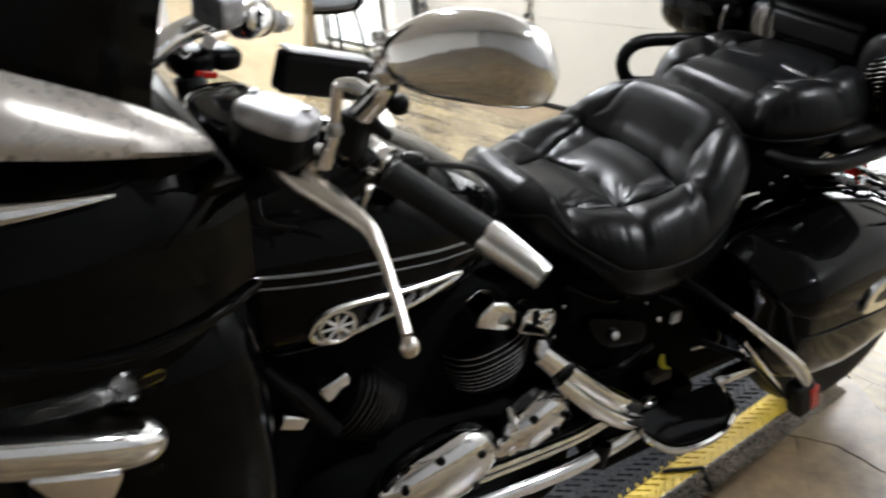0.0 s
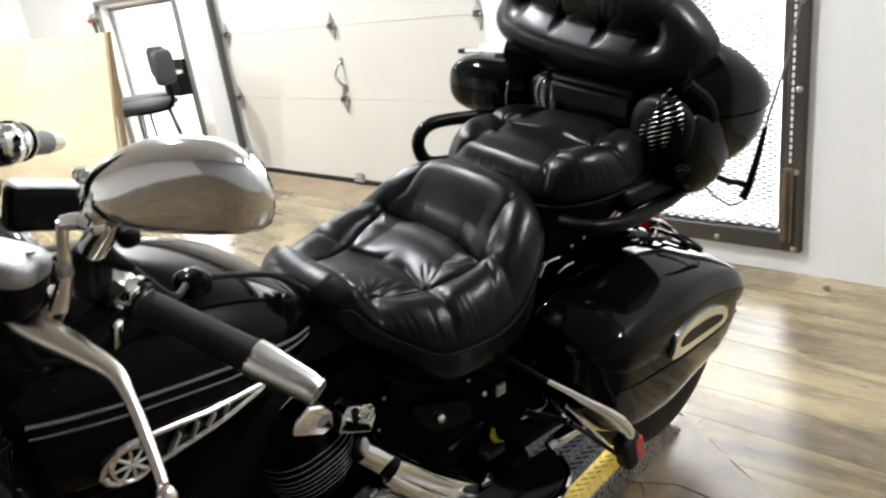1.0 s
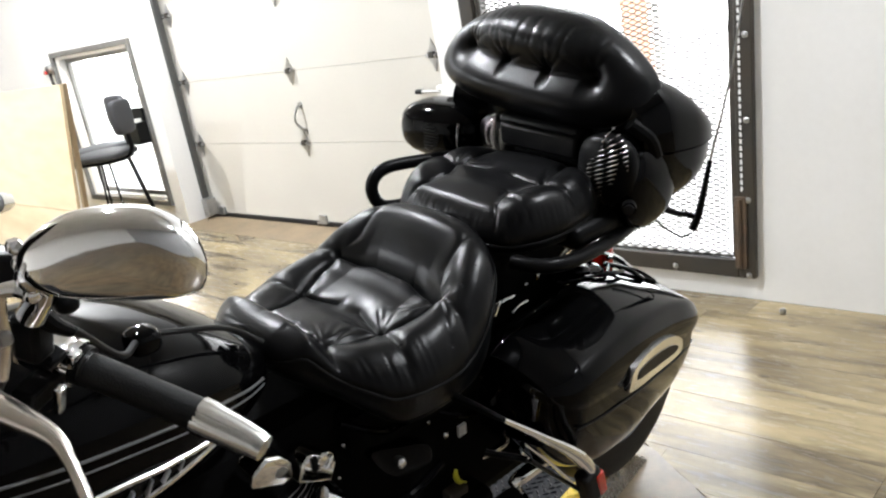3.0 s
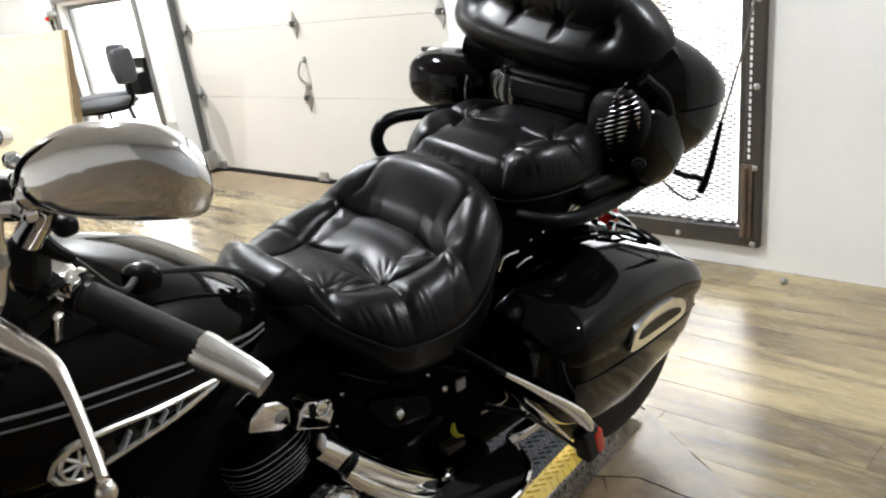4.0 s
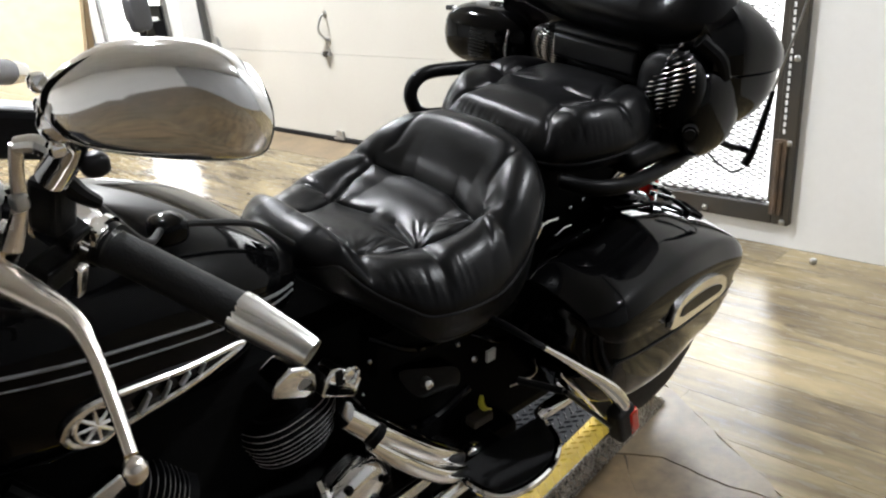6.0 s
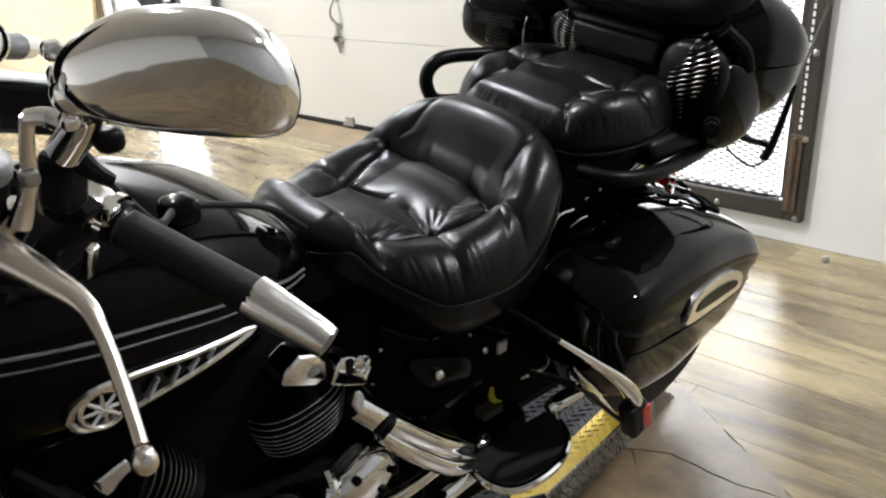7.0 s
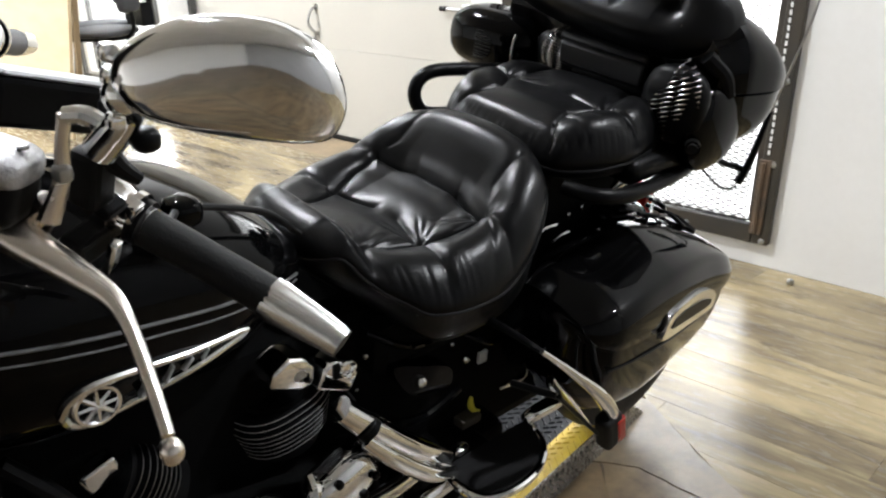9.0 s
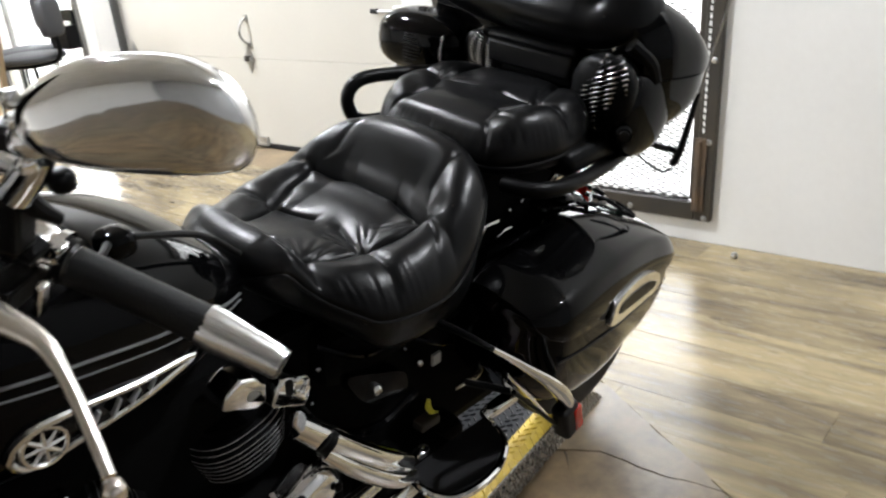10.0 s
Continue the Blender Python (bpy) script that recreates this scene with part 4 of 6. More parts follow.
cover_r = bp_("engine_cover", blob((0.185, -0.312, 0.505), (0.034, 0.064, 0.043), 2.5, pose(0, 0, 0, 24, 0, 0)), CHROME, "chrome engine side cover")
cover_f = bp_("engine_cover", blob((0.185, -0.49, 0.475), (0.040, 0.105, 0.062), 2.5, pose(0, 0, 0, 14, 0, 0)), CHROME, "chrome engine side cover")
for y, z, p in ((-0.335, 0.535, cover_r), (-0.29, 0.49, cover_r), (-0.27, 0.515, cover_r), (-0.43, 0.51, cover_f), (-0.50, 0.53, cover_f), (-0.56, 0.50, cover_f), (-0.44, 0.45, cover_f)):
    bp_("cover_bolt", blob((0.218, y, z), (0.006, 0.007, 0.007), 2.4, n=10), TRIMBLACK, "", p)
bp_("cover_rib", tube([(0.20, -0.385, 0.475), (0.212, -0.378, 0.50), (0.21, -0.37, 0.535), (0.19, -0.365, 0.55)], 0.009, 8), CHROME)
for y, z in ((-0.375, 0.49), (-0.39, 0.51), (-0.372, 0.52)):
    bp_("clamp_nut", blob((0.215, y, z), (0.008, 0.009, 0.009), 3, n=10), CHROME)
for y, z in ((-0.30, 0.47), (-0.25, 0.52)):
    bp_("small_bolt", blob((0.150, y, z + 0.02), (0.006, 0.006, 0.006), 2.4, n=10), CHROME)

# hoses, clips and bolts on the frame
for pts, r in (([(0.12, -0.22, 0.69), (0.145, -0.17, 0.66), (0.14, -0.12, 0.64), (0.13, -0.05, 0.635)], 0.006), ([(0.13, -0.24, 0.56), (0.15, -0.20, 0.53), (0.15, -0.12, 0.50), (0.14, -0.03, 0.51)], 0.008), ([(0.12, -0.01, 0.60), (0.14, 0.03, 0.58), (0.13, 0.07, 0.56)], 0.005), ([(0.11, 0.04, 0.68), (0.135, 0.08, 0.64), (0.125, 0.12, 0.58), (0.12, 0.14, 0.52)], 0.007), ([(0.13, -0.27, 0.62), (0.15, -0.25, 0.58), (0.145, -0.23, 0.52)], 0.006)):
    bp_("frame_hose", tube(pts, r, 8), BLACK, "black hose")
for y, z, r in ((-0.225, 0.655, 0.005), (-0.20, 0.665, 0.004), (-0.045, 0.60, 0.005), (0.06, 0.645, 0.004), (0.015, 0.585, 0.005), (-0.24, 0.60, 0.004), (0.10, 0.60, 0.004)):
    bp_("frame_bolt", blob((0.128, y, z), (r, r, r), 2.4, n=10), GRILLE)

# chrome guards, boards and pipes on the left side
heat = bp_("side_guard", tube([(0.196, -0.322, 0.650), (0.205, -0.274, 0.600), (0.207, -0.206, 0.530), (0.206, -0.150, 0.480), (0.204, -0.110, 0.450)], [0.019, 0.0215, 0.0215, 0.019, 0.013], 16), CHROME, "curved chrome side guard")
bp_("guard_lip", tube([(0.214, -0.290, 0.592), (0.222, -0.250, 0.545), (0.224, -0.195, 0.488), (0.222, -0.150, 0.450), (0.212, -0.108, 0.424)], [0.011, 0.0145, 0.015, 0.014, 0.012], 12), CHROME, "", heat)
bp_("guard_band", tube([(0.212, -0.288, 0.612), (0.217, -0.282, 0.604)], 0.0190, 18, 1), TRIMBLACK, "black clamp band", heat)
for k in range(3):
    bp_("guard_tip", tube([(0.214, -0.165 + 0.012 * k, 0.492 - 0.012 * k), (0.212, -0.118 + 0.006 * k, 0.455 - 0.010 * k)], [0.008, 0.004], 8, 1), CHROME, "", heat)
bp_("lower_rail", tube([(0.19, -0.60, 0.375), (0.195, -0.40, 0.372), (0.20, -0.24, 0.368), (0.20, -0.10, 0.385), (0.20, -0.06, 0.395)], 0.016, 14), CHROME, "chrome lower frame rail")
bp_("rail_clip", tube([(0.2, -0.185, 0.352), (0.2, -0.172, 0.395)], 0.019, 12, 1), TRIMBLACK)
bp_("rear_rail", tube([(0.198, 0.088, 0.420), (0.20, 0.11, 0.424), (0.20, 0.165, 0.424), (0.195, 0.20, 0.42)], [0.010, 0.014, 0.015, 0.014], 12), CHROME, "chrome rear rail")
for dy, dz, r in ((0.0, 0.035, 0.006), (0.01, 0.052, 0.004), (-0.01, 0.018, 0.005)):
    bp_("shift_rod", tube([(0.185, -0.50 + dy, 0.40 + dz), (0.19, -0.25 + dy, 0.392 + dz), (0.19, -0.13 + dy, 0.405 + dz)], r, 8), CHROME if r > 0.0045 else TRIMBLACK, "thin shift rod")
board = bp_("floorboard", prism(smooth_outline([(0.200, -0.096), (0.238, -0.100), (0.274, -0.084), (0.288, -0.035), (0.282, 0.022), (0.254, 0.070), (0.208, 0.094), (0.193, 0.086), (0.191, 0.0), (0.192, -0.08)], 6), 0.014, Matrix.Translation((0, 0, 0.397))), RUBBER, "half-round black rubber floorboard with a chrome rim")
bp_("rim", tube([(0.196, -0.101, 0.404), (0.240, -0.105, 0.404), (0.280, -0.087, 0.404), (0.294, -0.035, 0.404), (0.287, 0.025, 0.404), (0.257, 0.075, 0.404), (0.206, 0.100, 0.404)], 0.0075, 10), CHROME, "chrome floorboard rim", board)
bp_("board_arm", box((0.12, -0.03, 0.37), (0.19, 0.02, 0.40), 0.006), TRIMBLACK, "", board)
bp_("hinge_bolt", blob((0.185, -0.06, 0.425), (0.012, 0.018, 0.008), 2.6, n=12), CHROME, "", board)
bp_("plate_tag", box((0.14, -0.035, 0.435), (0.165, 0.01, 0.452), 0.003), STEEL)

guard = bp_("bag_guard", tube([(0.318, -0.058, 0.702), (0.326, -0.015, 0.664), (0.33, 0.03, 0.622), (0.331, 0.075, 0.580), (0.333, 0.114, 0.538), (0.334, 0.135, 0.507), (0.334, 0.143, 0.488)], [0.004, 0.0055, 0.0075, 0.010, 0.0135, 0.014, 0.013], 14), CHROME, "chrome saddlebag guard with a red reflector")
bp_("guard_arm", tube([(0.12, -0.04, 0.66), (0.22, -0.06, 0.70), (0.318, -0.058, 0.702)], [0.009, 0.007, 0.0045], 10), TRIMBLACK, "black guard arm", guard)
bp_("end_cap", box((-0.017, -0.026, -0.040), (0.017, 0.018, 0.034), 0.009, 3, pose(0.333, 0.148, 0.468, 18, 0, 0)), RUBBER, "black rubber end", guard)
bp_("reflector", box((0.006, -0.002, -0.034), (0.0195, 0.020, 0.022), 0.004, 2, pose(0.333, 0.148, 0.468, 18, 0, 0)), RED, "red reflector", guard)
bp_("bracket_bar", tube([(0.322, -0.004, 0.597), (0.322, 0.065, 0.522), (0.324, 0.134, 0.448)], 0.0065, 8, 4, 0.6), TRIMBLACK, "black flat bracket", guard)
bp_("bracket_bar", tube([(0.29, 0.02, 0.60), (0.29, 0.075, 0.535), (0.300, 0.134, 0.455)], 0.005, 8, 4, 0.6), CHROME, "bright inner bracket", guard)
bp_("bracket_link", tube([(0.323, -0.006, 0.599), (0.306, -0.004, 0.603), (0.289, 0.018, 0.602)], 0.005, 8, 4), CHROME, "", guard)
bp_("bracket_tip", tube([(0.25, -0.03, 0.59), (0.322, -0.008, 0.60)], 0.006, 8, 1), TRIMBLACK, "", guard)

# wheels
for y, r, w in ((0.69, 0.25, 0.06), (-1.11, 0.33, 0.065)):
    wheel = bp_("wheel", tube([(-w * 0.6, y, r), (w * 0.6, y, r)], r * 0.62, 32, 1), ALUMINIUM, "cast wheel with a black tyre")
    tyre = bmesh.new()
    add_rings(tyre, [[(w * c, y + (r - 0.055 + 0.055 * s) * math.cos(q), r + (r - 0.055 + 0.055 * s) * math.sin(q)) for c, s in ((-0.9, -1), (-1, 0), (-0.8, 0.7), (-0.4, 0.95), (0, 1), (0.4, 0.95), (0.8, 0.7), (1, 0), (0.9, -1))] for q in (2 * math.pi * k / 48 for k in range(48))], loop=True)
    bp_("tyre", tyre, RUBBER, "black tyre", wheel)
fender = bmesh.new()
add_rings(fender, [[(0.10 * math.cos(a), 0.69 + (0.27 + 0.02 * math.sin(a)) * math.cos(q), 0.26 + (0.27 + 0.02 * math.sin(a)) * math.sin(q)) for a in (math.pi * j / 10 for j in range(11))] for q in (radians(80 + 5 * k) for k in range(18))], closed_ends=False)
bp_("rear_fender", fender, TRIMBLACK, "black rear fender", sharp=1.5)
bp_("side_stand", tube([(0.12, -0.30, 0.28), (0.22, -0.24, 0.12), (0.30, -0.20, 0.0)], 0.012, 10), STEEL, "black side stand")

# ---- luggage ----
BAG_OUT = [(0.08, 0.310), (0.12, 0.322), (0.30, 0.302), (0.50, 0.265), (0.66, 0.232), (0.735, 0.17)]
BAG_IN = [(0.08, 0.13), (0.3, 0.10), (0.6, 0.04), (0.735, 0.02)]
BAG_SEAM = [(0.08, 0.645), (0.11, 0.630), (0.20, 0.609), (0.27, 0.594), (0.44, 0.557), (0.607, 0.530), (0.75, 0.496)]
BAG_CREASE = [(0.08, 0.686), (0.19, 0.692), (0.31, 0.684), (0.476, 0.652), (0.61, 0.606), (0.70, 0.552), (0.75, 0.510)]
BAG_TOP = [(0.08, 0.712), (0.16, 0.728), (0.30, 0.732), (0.42, 0.710), (0.52, 0.674), (0.62, 0.628), (0.70, 0.574), (0.75, 0.516)]
BAG_LOW = [(0.08, 0.535), (0.14, 0.455), (0.20, 0.395), (0.30, 0.345), (0.45, 0.315), (0.60, 0.315), (0.68, 0.350), (0.75, 0.440)]


def bag_lower(s=1):
    bm, rings = bmesh.new(), []
    for i in range(37):
        y = 0.082 + 0.665 * i / 36
        o, n_, t, b = interp(y, BAG_OUT), interp(y, BAG_IN), interp(y, BAG_SEAM) - 0.003, interp(y, BAG_LOW)
        k = 1.0 - 0.25 * max(0.0, 1 - i / 3) ** 2
        row = []
        for j in range(25):
            q = j / 24 * math.pi / 2
            c, w = math.sin(q) ** (2 / 3.0), 1 - math.cos(q) ** (2 / 3.0)
            row.append((s * (n_ + (o - n_) * c * (1 - 0.05 * (1 - w)) * (k if c > 0.5 else 1)), y, b + (t - b) * w))
        rings.append(row + [(s * n_, y, t)])
    add_rings(bm, rings)
    return bm


def bag_lid(s=1):
    """A lid with an upright side band, a soft crease over it and a crowned top."""
    bm, rings = bmesh.new(), []
    for i in range(41):
        u = i / 40
        y = 0.076 + 0.678 * u
        o, n_, z0, zc, z1 = interp(y, BAG_OUT) + 0.006, interp(y, BAG_IN), interp(y, BAG_SEAM) + 0.002, interp(y, BAG_CREASE), interp(y, BAG_TOP)
        end = max(0.0, 1 - i / 4) ** 2
        o -= 0.022 * end
        zc, z1 = zc - 0.010 * end, z1 - 0.016 * end
        h, w = zc - z0, o - n_
        side = [(o, z0), (o + 0.004, z0 + 0.25 * h), (o + 0.003, z0 + 0.55 * h), (o - 0.004, z0 + 0.82 * h), (o - 0.012, zc), (o - 0.026, zc + 0.22 * (z1 - zc)), (o - 0.34 * w, zc + 0.60 * (z1 - zc)), (o - 0.60 * w, zc + 0.93 * (z1 - zc)), (o - 0.78 * w, z1 - 0.004), (n_, z1 - 0.035)]
        row = [(s * p.x, y, p.y) for p in spline([(x, z, 0) for x, z in side], 4)]
        rings.append(row + [(s * n_, y, z0)])
    add_rings(bm, rings)
    return bm


for s in (1, -1):
    bag = bp_("saddlebag", bag_lower(s=s), BLACK, "glossy black hard saddlebag", sharp=0.9)
    bp_("lid", bag_lid(s), BLACK, "glossy black saddlebag lid", bag, sharp=0.9)
    m = axes((s * 0.310, 0.288, 0.606), (-0.17 * s, 1, -0.215), (0, 0, 1))
    out = smooth_outline([(0.0, -0.028), (-0.006, -0.008), (0.004, 0.014), (0.05, 0.029), (0.12, 0.036), (0.19, 0.031), (0.24, 0.014), (0.256, -0.008), (0.235, -0.022), (0.12, -0.027)], 5)
    m = m @ Matrix.Translation((0, 0, -0.001 if s > 0 else -0.008))
    latch = bp_("latch_handle", prism(out, 0.012 if s > 0 else -0.012, m), SATIN, "chrome saddlebag latch handle", bag)
    bp_("latch_slot", prism([(x * 0.76 + 0.030, y * 0.42 + 0.001) for x, y in out], 0.0135 if s > 0 else -0.0135, m), TRIMBLACK, "", bag)
    bp_("latch_pad", blob(m @ Vector((-0.004, 0.0, 0.002)), (0.006, 0.008, 0.026), 3, n=12), TRIMBLACK, "", bag)
    bp_("seam_bead", tube([(s * (interp(y, BAG_OUT) - 0.001), y, interp(y, BAG_SEAM) - 0.042) for y in (0.12, 0.22, 0.34, 0.46, 0.58, 0.68)], 0.0026, 6), BLACK, "", bag)

lock = bp_("lid_lock", blob((0.12, 0.388, 0.728), (0.022, 0.028, 0.012), 2.6, pose(0, 0, 0, -15, 12, 0), n=18), BLACK, "black lid hinge with a chrome screw")
bp_("lock_screw", blob((0.122, 0.386, 0.740), (0.007, 0.007, 0.004), 2.2, n=12), CHROME, "", lock)
plate = bp_("hinge_plate", blob((0.105, 0.40, 0.712), (0.040, 0.085, 0.016), 2.4, pose(0, 0, 0, -12, 14, 0), n=24), BLACK, "glossy black hinge plate")
for pts, r in (([(0.135, 0.335, 0.728), (0.150, 0.385, 0.722), (0.150, 0.440, 0.708), (0.125, 0.485, 0.702)], 0.004), ([(0.080, 0.345, 0.737), (0.100, 0.375, 0.734), (0.090, 0.43, 0.730), (0.070, 0.47, 0.722)], 0.0045), ([(0.11, 0.49, 0.700), (0.14, 0.53, 0.682), (0.165, 0.55, 0.660), (0.15, 0.565, 0.655)], 0.005)):
    bp_("hinge_bead", tube(pts, r, 10), BLACK, "", plate)
for y, z in ((0.25, 0.742), (0.285, 0.748), (0.33, 0.752), (0.44, 0.735), (0.47, 0.725)):
    bp_("hinge_clip", box((0.085, y - 0.004, z - 0.008), (0.105, y + 0.004, z + 0.005), 0.002, 1), CHROME, "", lock)
for pts in ([(0.10, 0.36, 0.755), (0.075, 0.40, 0.752), (0.07, 0.45, 0.735), (0.085, 0.50, 0.712)], [(0.15, 0.40, 0.722), (0.16, 0.45, 0.708), (0.15, 0.50, 0.69)], [(0.10, 0.52, 0.70), (0.09, 0.555, 0.685), (0.10, 0.58, 0.665)]):
    bp_("lid_bead", tube(pts, 0.005, 8), BLACK, "", lock)

# hinge straps, lock and tail lamp between the bags
for pts, r, m in (([(0.13, 0.13, 0.735), (0.13, 0.145, 0.756), (0.13, 0.176, 0.756), (0.12, 0.20, 0.748)], 0.004, CHROME), ([(0.09, 0.36, 0.73), (0.075, 0.45, 0.715), (0.07, 0.50, 0.69)], 0.007, CHROME), ([(0.08, 0.40, 0.76), (0.07, 0.46, 0.745), (0.065, 0.54, 0.70)], 0.010, TRIMBLACK), ([(0.06, 0.55, 0.69), (0.055, 0.62, 0.65), (0.07, 0.66, 0.61)], 0.006, CHROME), ([(0.135, 0.172, 0.727), (0.13, 0.20, 0.73), (0.13, 0.22, 0.73)], 0.003, CHROME), ([(0.11, 0.545, 0.672), (0.135, 0.58, 0.655), (0.165, 0.60, 0.632), (0.15, 0.575, 0.648)], 0.006, BLACK)):
    bp_("bag_strap", tube(pts, r, 8), m, "hinge strap")
bp_("strut_cover", tube([(0.17, 0.262, 0.808), (0.172, 0.29, 0.828), (0.165, 0.33, 0.832)], [0.006, 0.012, 0.008], 12), CHROME, "chrome strut cover")
lamp_holder = bp_("tail_lamp", blob((0.02, 0.60, 0.635), (0.03, 0.02, 0.04), 3), CHROME, "chrome tail lamp with a red lens")
bp_("lens", blob((0.030, 0.595, 0.648), (0.026, 0.022, 0.046), 3), RED, "red lens", lamp_holder)

# grab rails
for pts in (
    [(-0.20, 0.38, 0.905), (-0.228, 0.30, 0.910), (-0.247, 0.225, 0.912), (-0.252, 0.190, 0.896), (-0.248, 0.180, 0.866), (-0.236, 0.20, 0.836), (-0.222, 0.28, 0.826), (-0.205, 0.38, 0.820), (-0.19, 0.46, 0.82)],
    [(0.15, 0.16, 0.838), (0.19, 0.17, 0.838), (0.214, 0.20, 0.836), (0.220, 0.26, 0.830), (0.207, 0.38, 0.822), (0.19, 0.48, 0.82)],
):
    bp_("grab_rail", tube(pts, 0.0135, 12), TRIMBLACK, "matt black passenger grab rail")

# trunk
TR_W = [(0.44, 0.24), (0.50, 0.268), (0.58, 0.272), (0.66, 0.255), (0.71, 0.19)]
TR_TOP = [(0.44, 1.09), (0.50, 1.118), (0.57, 1.095), (0.64, 1.045), (0.71, 0.985)]
TR_LOW = [(0.44, 0.822), (0.55, 0.815), (0.62, 0.826), (0.66, 0.850), (0.71, 0.915)]


def trunk_half(lid):
    bm, rings = bmesh.new(), []
    for i in range(25):
        y = 0.44 + 0.27 * i / 24
        w, t, b, seam = interp(y, TR_W), interp(y, TR_TOP), interp(y, TR_LOW), interp(y, [(0.44, 0.972), (0.71, 0.945)])
        lo, hi = (seam + 0.003, t) if lid else (b, seam - 0.003)
        row = []
        for k in range(33):
            q = math.pi * k / 32
            c, v = math.cos(q), math.sin(q)
            h = (hi - lo) * abs(v) ** (2 / 3.2)
            row.append((-0.02 + (w + (0.006 if lid else 0.0)) * math.copysign(abs(c) ** (2 / 3.2), c), y, lo + h if lid else hi - h))
        rings.append(row)
    add_rings(bm, rings)
    return bm


bp_("trunk_rack", box((-0.21, 0.27, 0.826), (0.205, 0.52, 0.872), 0.018, 3), TRIMBLACK, "black luggage rack under the top case")
trunk = bp_("trunk", trunk_half(False), BLACK, "glossy black top case", sharp=0.9)
bp_("lid", trunk_half(True), BLACK, "glossy black top case lid", trunk, sharp=0.9)
for x in (-0.19, 0.10):
    bp_("latch", box((x, 0.66, 0.92), (x + 0.05, 0.70, 0.97), 0.008), TRIMBLACK, "black latch", trunk)
bp_("side_trim", tube([(0.222, 0.585, 0.952), (0.226, 0.61, 0.93), (0.222, 0.60, 0.885), (0.205, 0.57, 0.852)], 0.006, 8), TRIMBLACK, "black side trim", trunk)
bp_("hinge_arm", tube([(0.20, 0.43, 1.03), (0.225, 0.455, 1.00), (0.232, 0.47, 0.965)], 0.014, 10), TRIMBLACK, "", trunk)
bp_("hinge_pin", tube([(0.19, 0.43, 0.985), (0.225, 0.45, 0.965)], 0.006, 8, 1), CHROME, "", trunk)
bp_("charging_socket", tube([(0.235, 0.385, 0.892), (0.243, 0.372, 0.892)], 0.013, 16, 1), TRIMBLACK, "round black socket", trunk)
bp_("socket_rim", tube([(0.243, 0.372, 0.892), (0.246, 0.367, 0.892)], 0.009, 16, 1), RUBBER, "", trunk)


bp_("side_cheek", blob((0.214, 0.468, 0.905), (0.034, 0.085, 0.082), 2.4), BLACK, "glossy black side cheek", trunk)


# loudspeaker pods


def speaker(centre, half, turn, grille, s):
    """A rounded pod whose inner front carries beaded grille slats; grille: x, y, z of its middle, half width, half height."""
    pod = bp_("speaker_pod", blob(centre, half, 2.8, pose(0, 0, 0, 0, 0, turn)), TRIMBLACK if s > 0 else BLACK, "glossy black loudspeaker pod with a slatted grille")
    gx, gy, gz, gw, gh = grille
    part_ = bp_("grille_back", blob((gx, gy + 0.030, gz), (gw * 1.15, 0.028, gh * 1.12), 2.8), TRIMBLACK, "black grille backing", pod)
    for k in range(15):
        v = -1 + k / 7
        w = gw * (1 - 0.75 * abs(v) ** 3)
        pts, rad = [], []
        for j in range(25):
            u = -1 + j / 12
            pts.append((gx + u * w, gy + 0.016 * u * u + 0.012 * v * v - 0.002, gz + v * gh + (0.024 if s > 0 else -0.006) * u))
            rad.append(0.0013 + 0.0012 * math.cos(j * math.pi / 3))
        bp_("grille_slat", tube(pts, rad, 6, 1), GRILLE, "", pod)
    return pod


speaker((0.165, 0.430, 0.938), (0.062, 0.055, 0.066), -8, (0.174, 0.374, 0.943, 0.054, 0.060), 1)
far_pod = speaker((-0.268, 0.425, 0.947), (0.110, 0.070, 0.062), 8, (-0.112, 0.402, 0.955, 0.048, 0.036), -1)
for k in range(9):
    z = 0.917 + k * 0.0068
    w = 0.032 * math.sqrt(max(0.06, 1 - ((z - 0.944) / 0.03) ** 2))
    bp_("grille_slat", tube([(-0.262 - w, 0.359, z), (-0.262, 0.3545, z), (-0.262 + w, 0.357, z)], 0.0014, 6, 3), TRIMBLACK, "", far_pod)
bp_("pod_bead", tube([(-0.172, 0.364, 0.985), (-0.176, 0.362, 0.965), (-0.178, 0.362, 0.94), (-0.176, 0.366, 0.915)], 0.0022, 8), CHROME, "bright bead", far_pod)
bp_("pad_support", box((-0.11, 0.415, 0.925), (0.10, 0.46, 1.005), 0.012, 3), TRIMBLACK, "black panel under the backrest pad")
bp_("support_cover", box((-0.095, 0.402, 0.945), (0.10, 0.418, 0.992), 0.008, 3), LEATHER, "grey-black padded panel")

# aerial at the rear of the trunk
aerial = bp_("aerial", tube([(0.145, 0.785, 0.69), (0.156, 0.785, 0.725), (0.166, 0.785, 0.79), (0.174, 0.785, 0.86)], [0.010, 0.0085, 0.007, 0.005], 10), TRIMBLACK, "black whip aerial on a bracket")
bp_("whip", tube([(0.174, 0.785, 0.86), (0.202, 0.785, 1.03), (0.216, 0.785, 1.20), (0.226, 0.785, 1.36)], [0.0032, 0.0024, 0.002, 0.0016], 8), GALV, "thin grey whip", aerial)
bp_("bracket", tube([(0.10, 0.69, 0.765), (0.125, 0.745, 0.735), (0.135, 0.775, 0.725), (0.15, 0.785, 0.72)], 0.007, 8), TRIMBLACK, "", aerial)
bp_("cable", tube([(0.085, 0.68, 0.76), (0.09, 0.74, 0.70), (0.12, 0.78, 0.665), (0.145, 0.785, 0.68)], 0.0025, 6), TRIMBLACK, "", aerial)

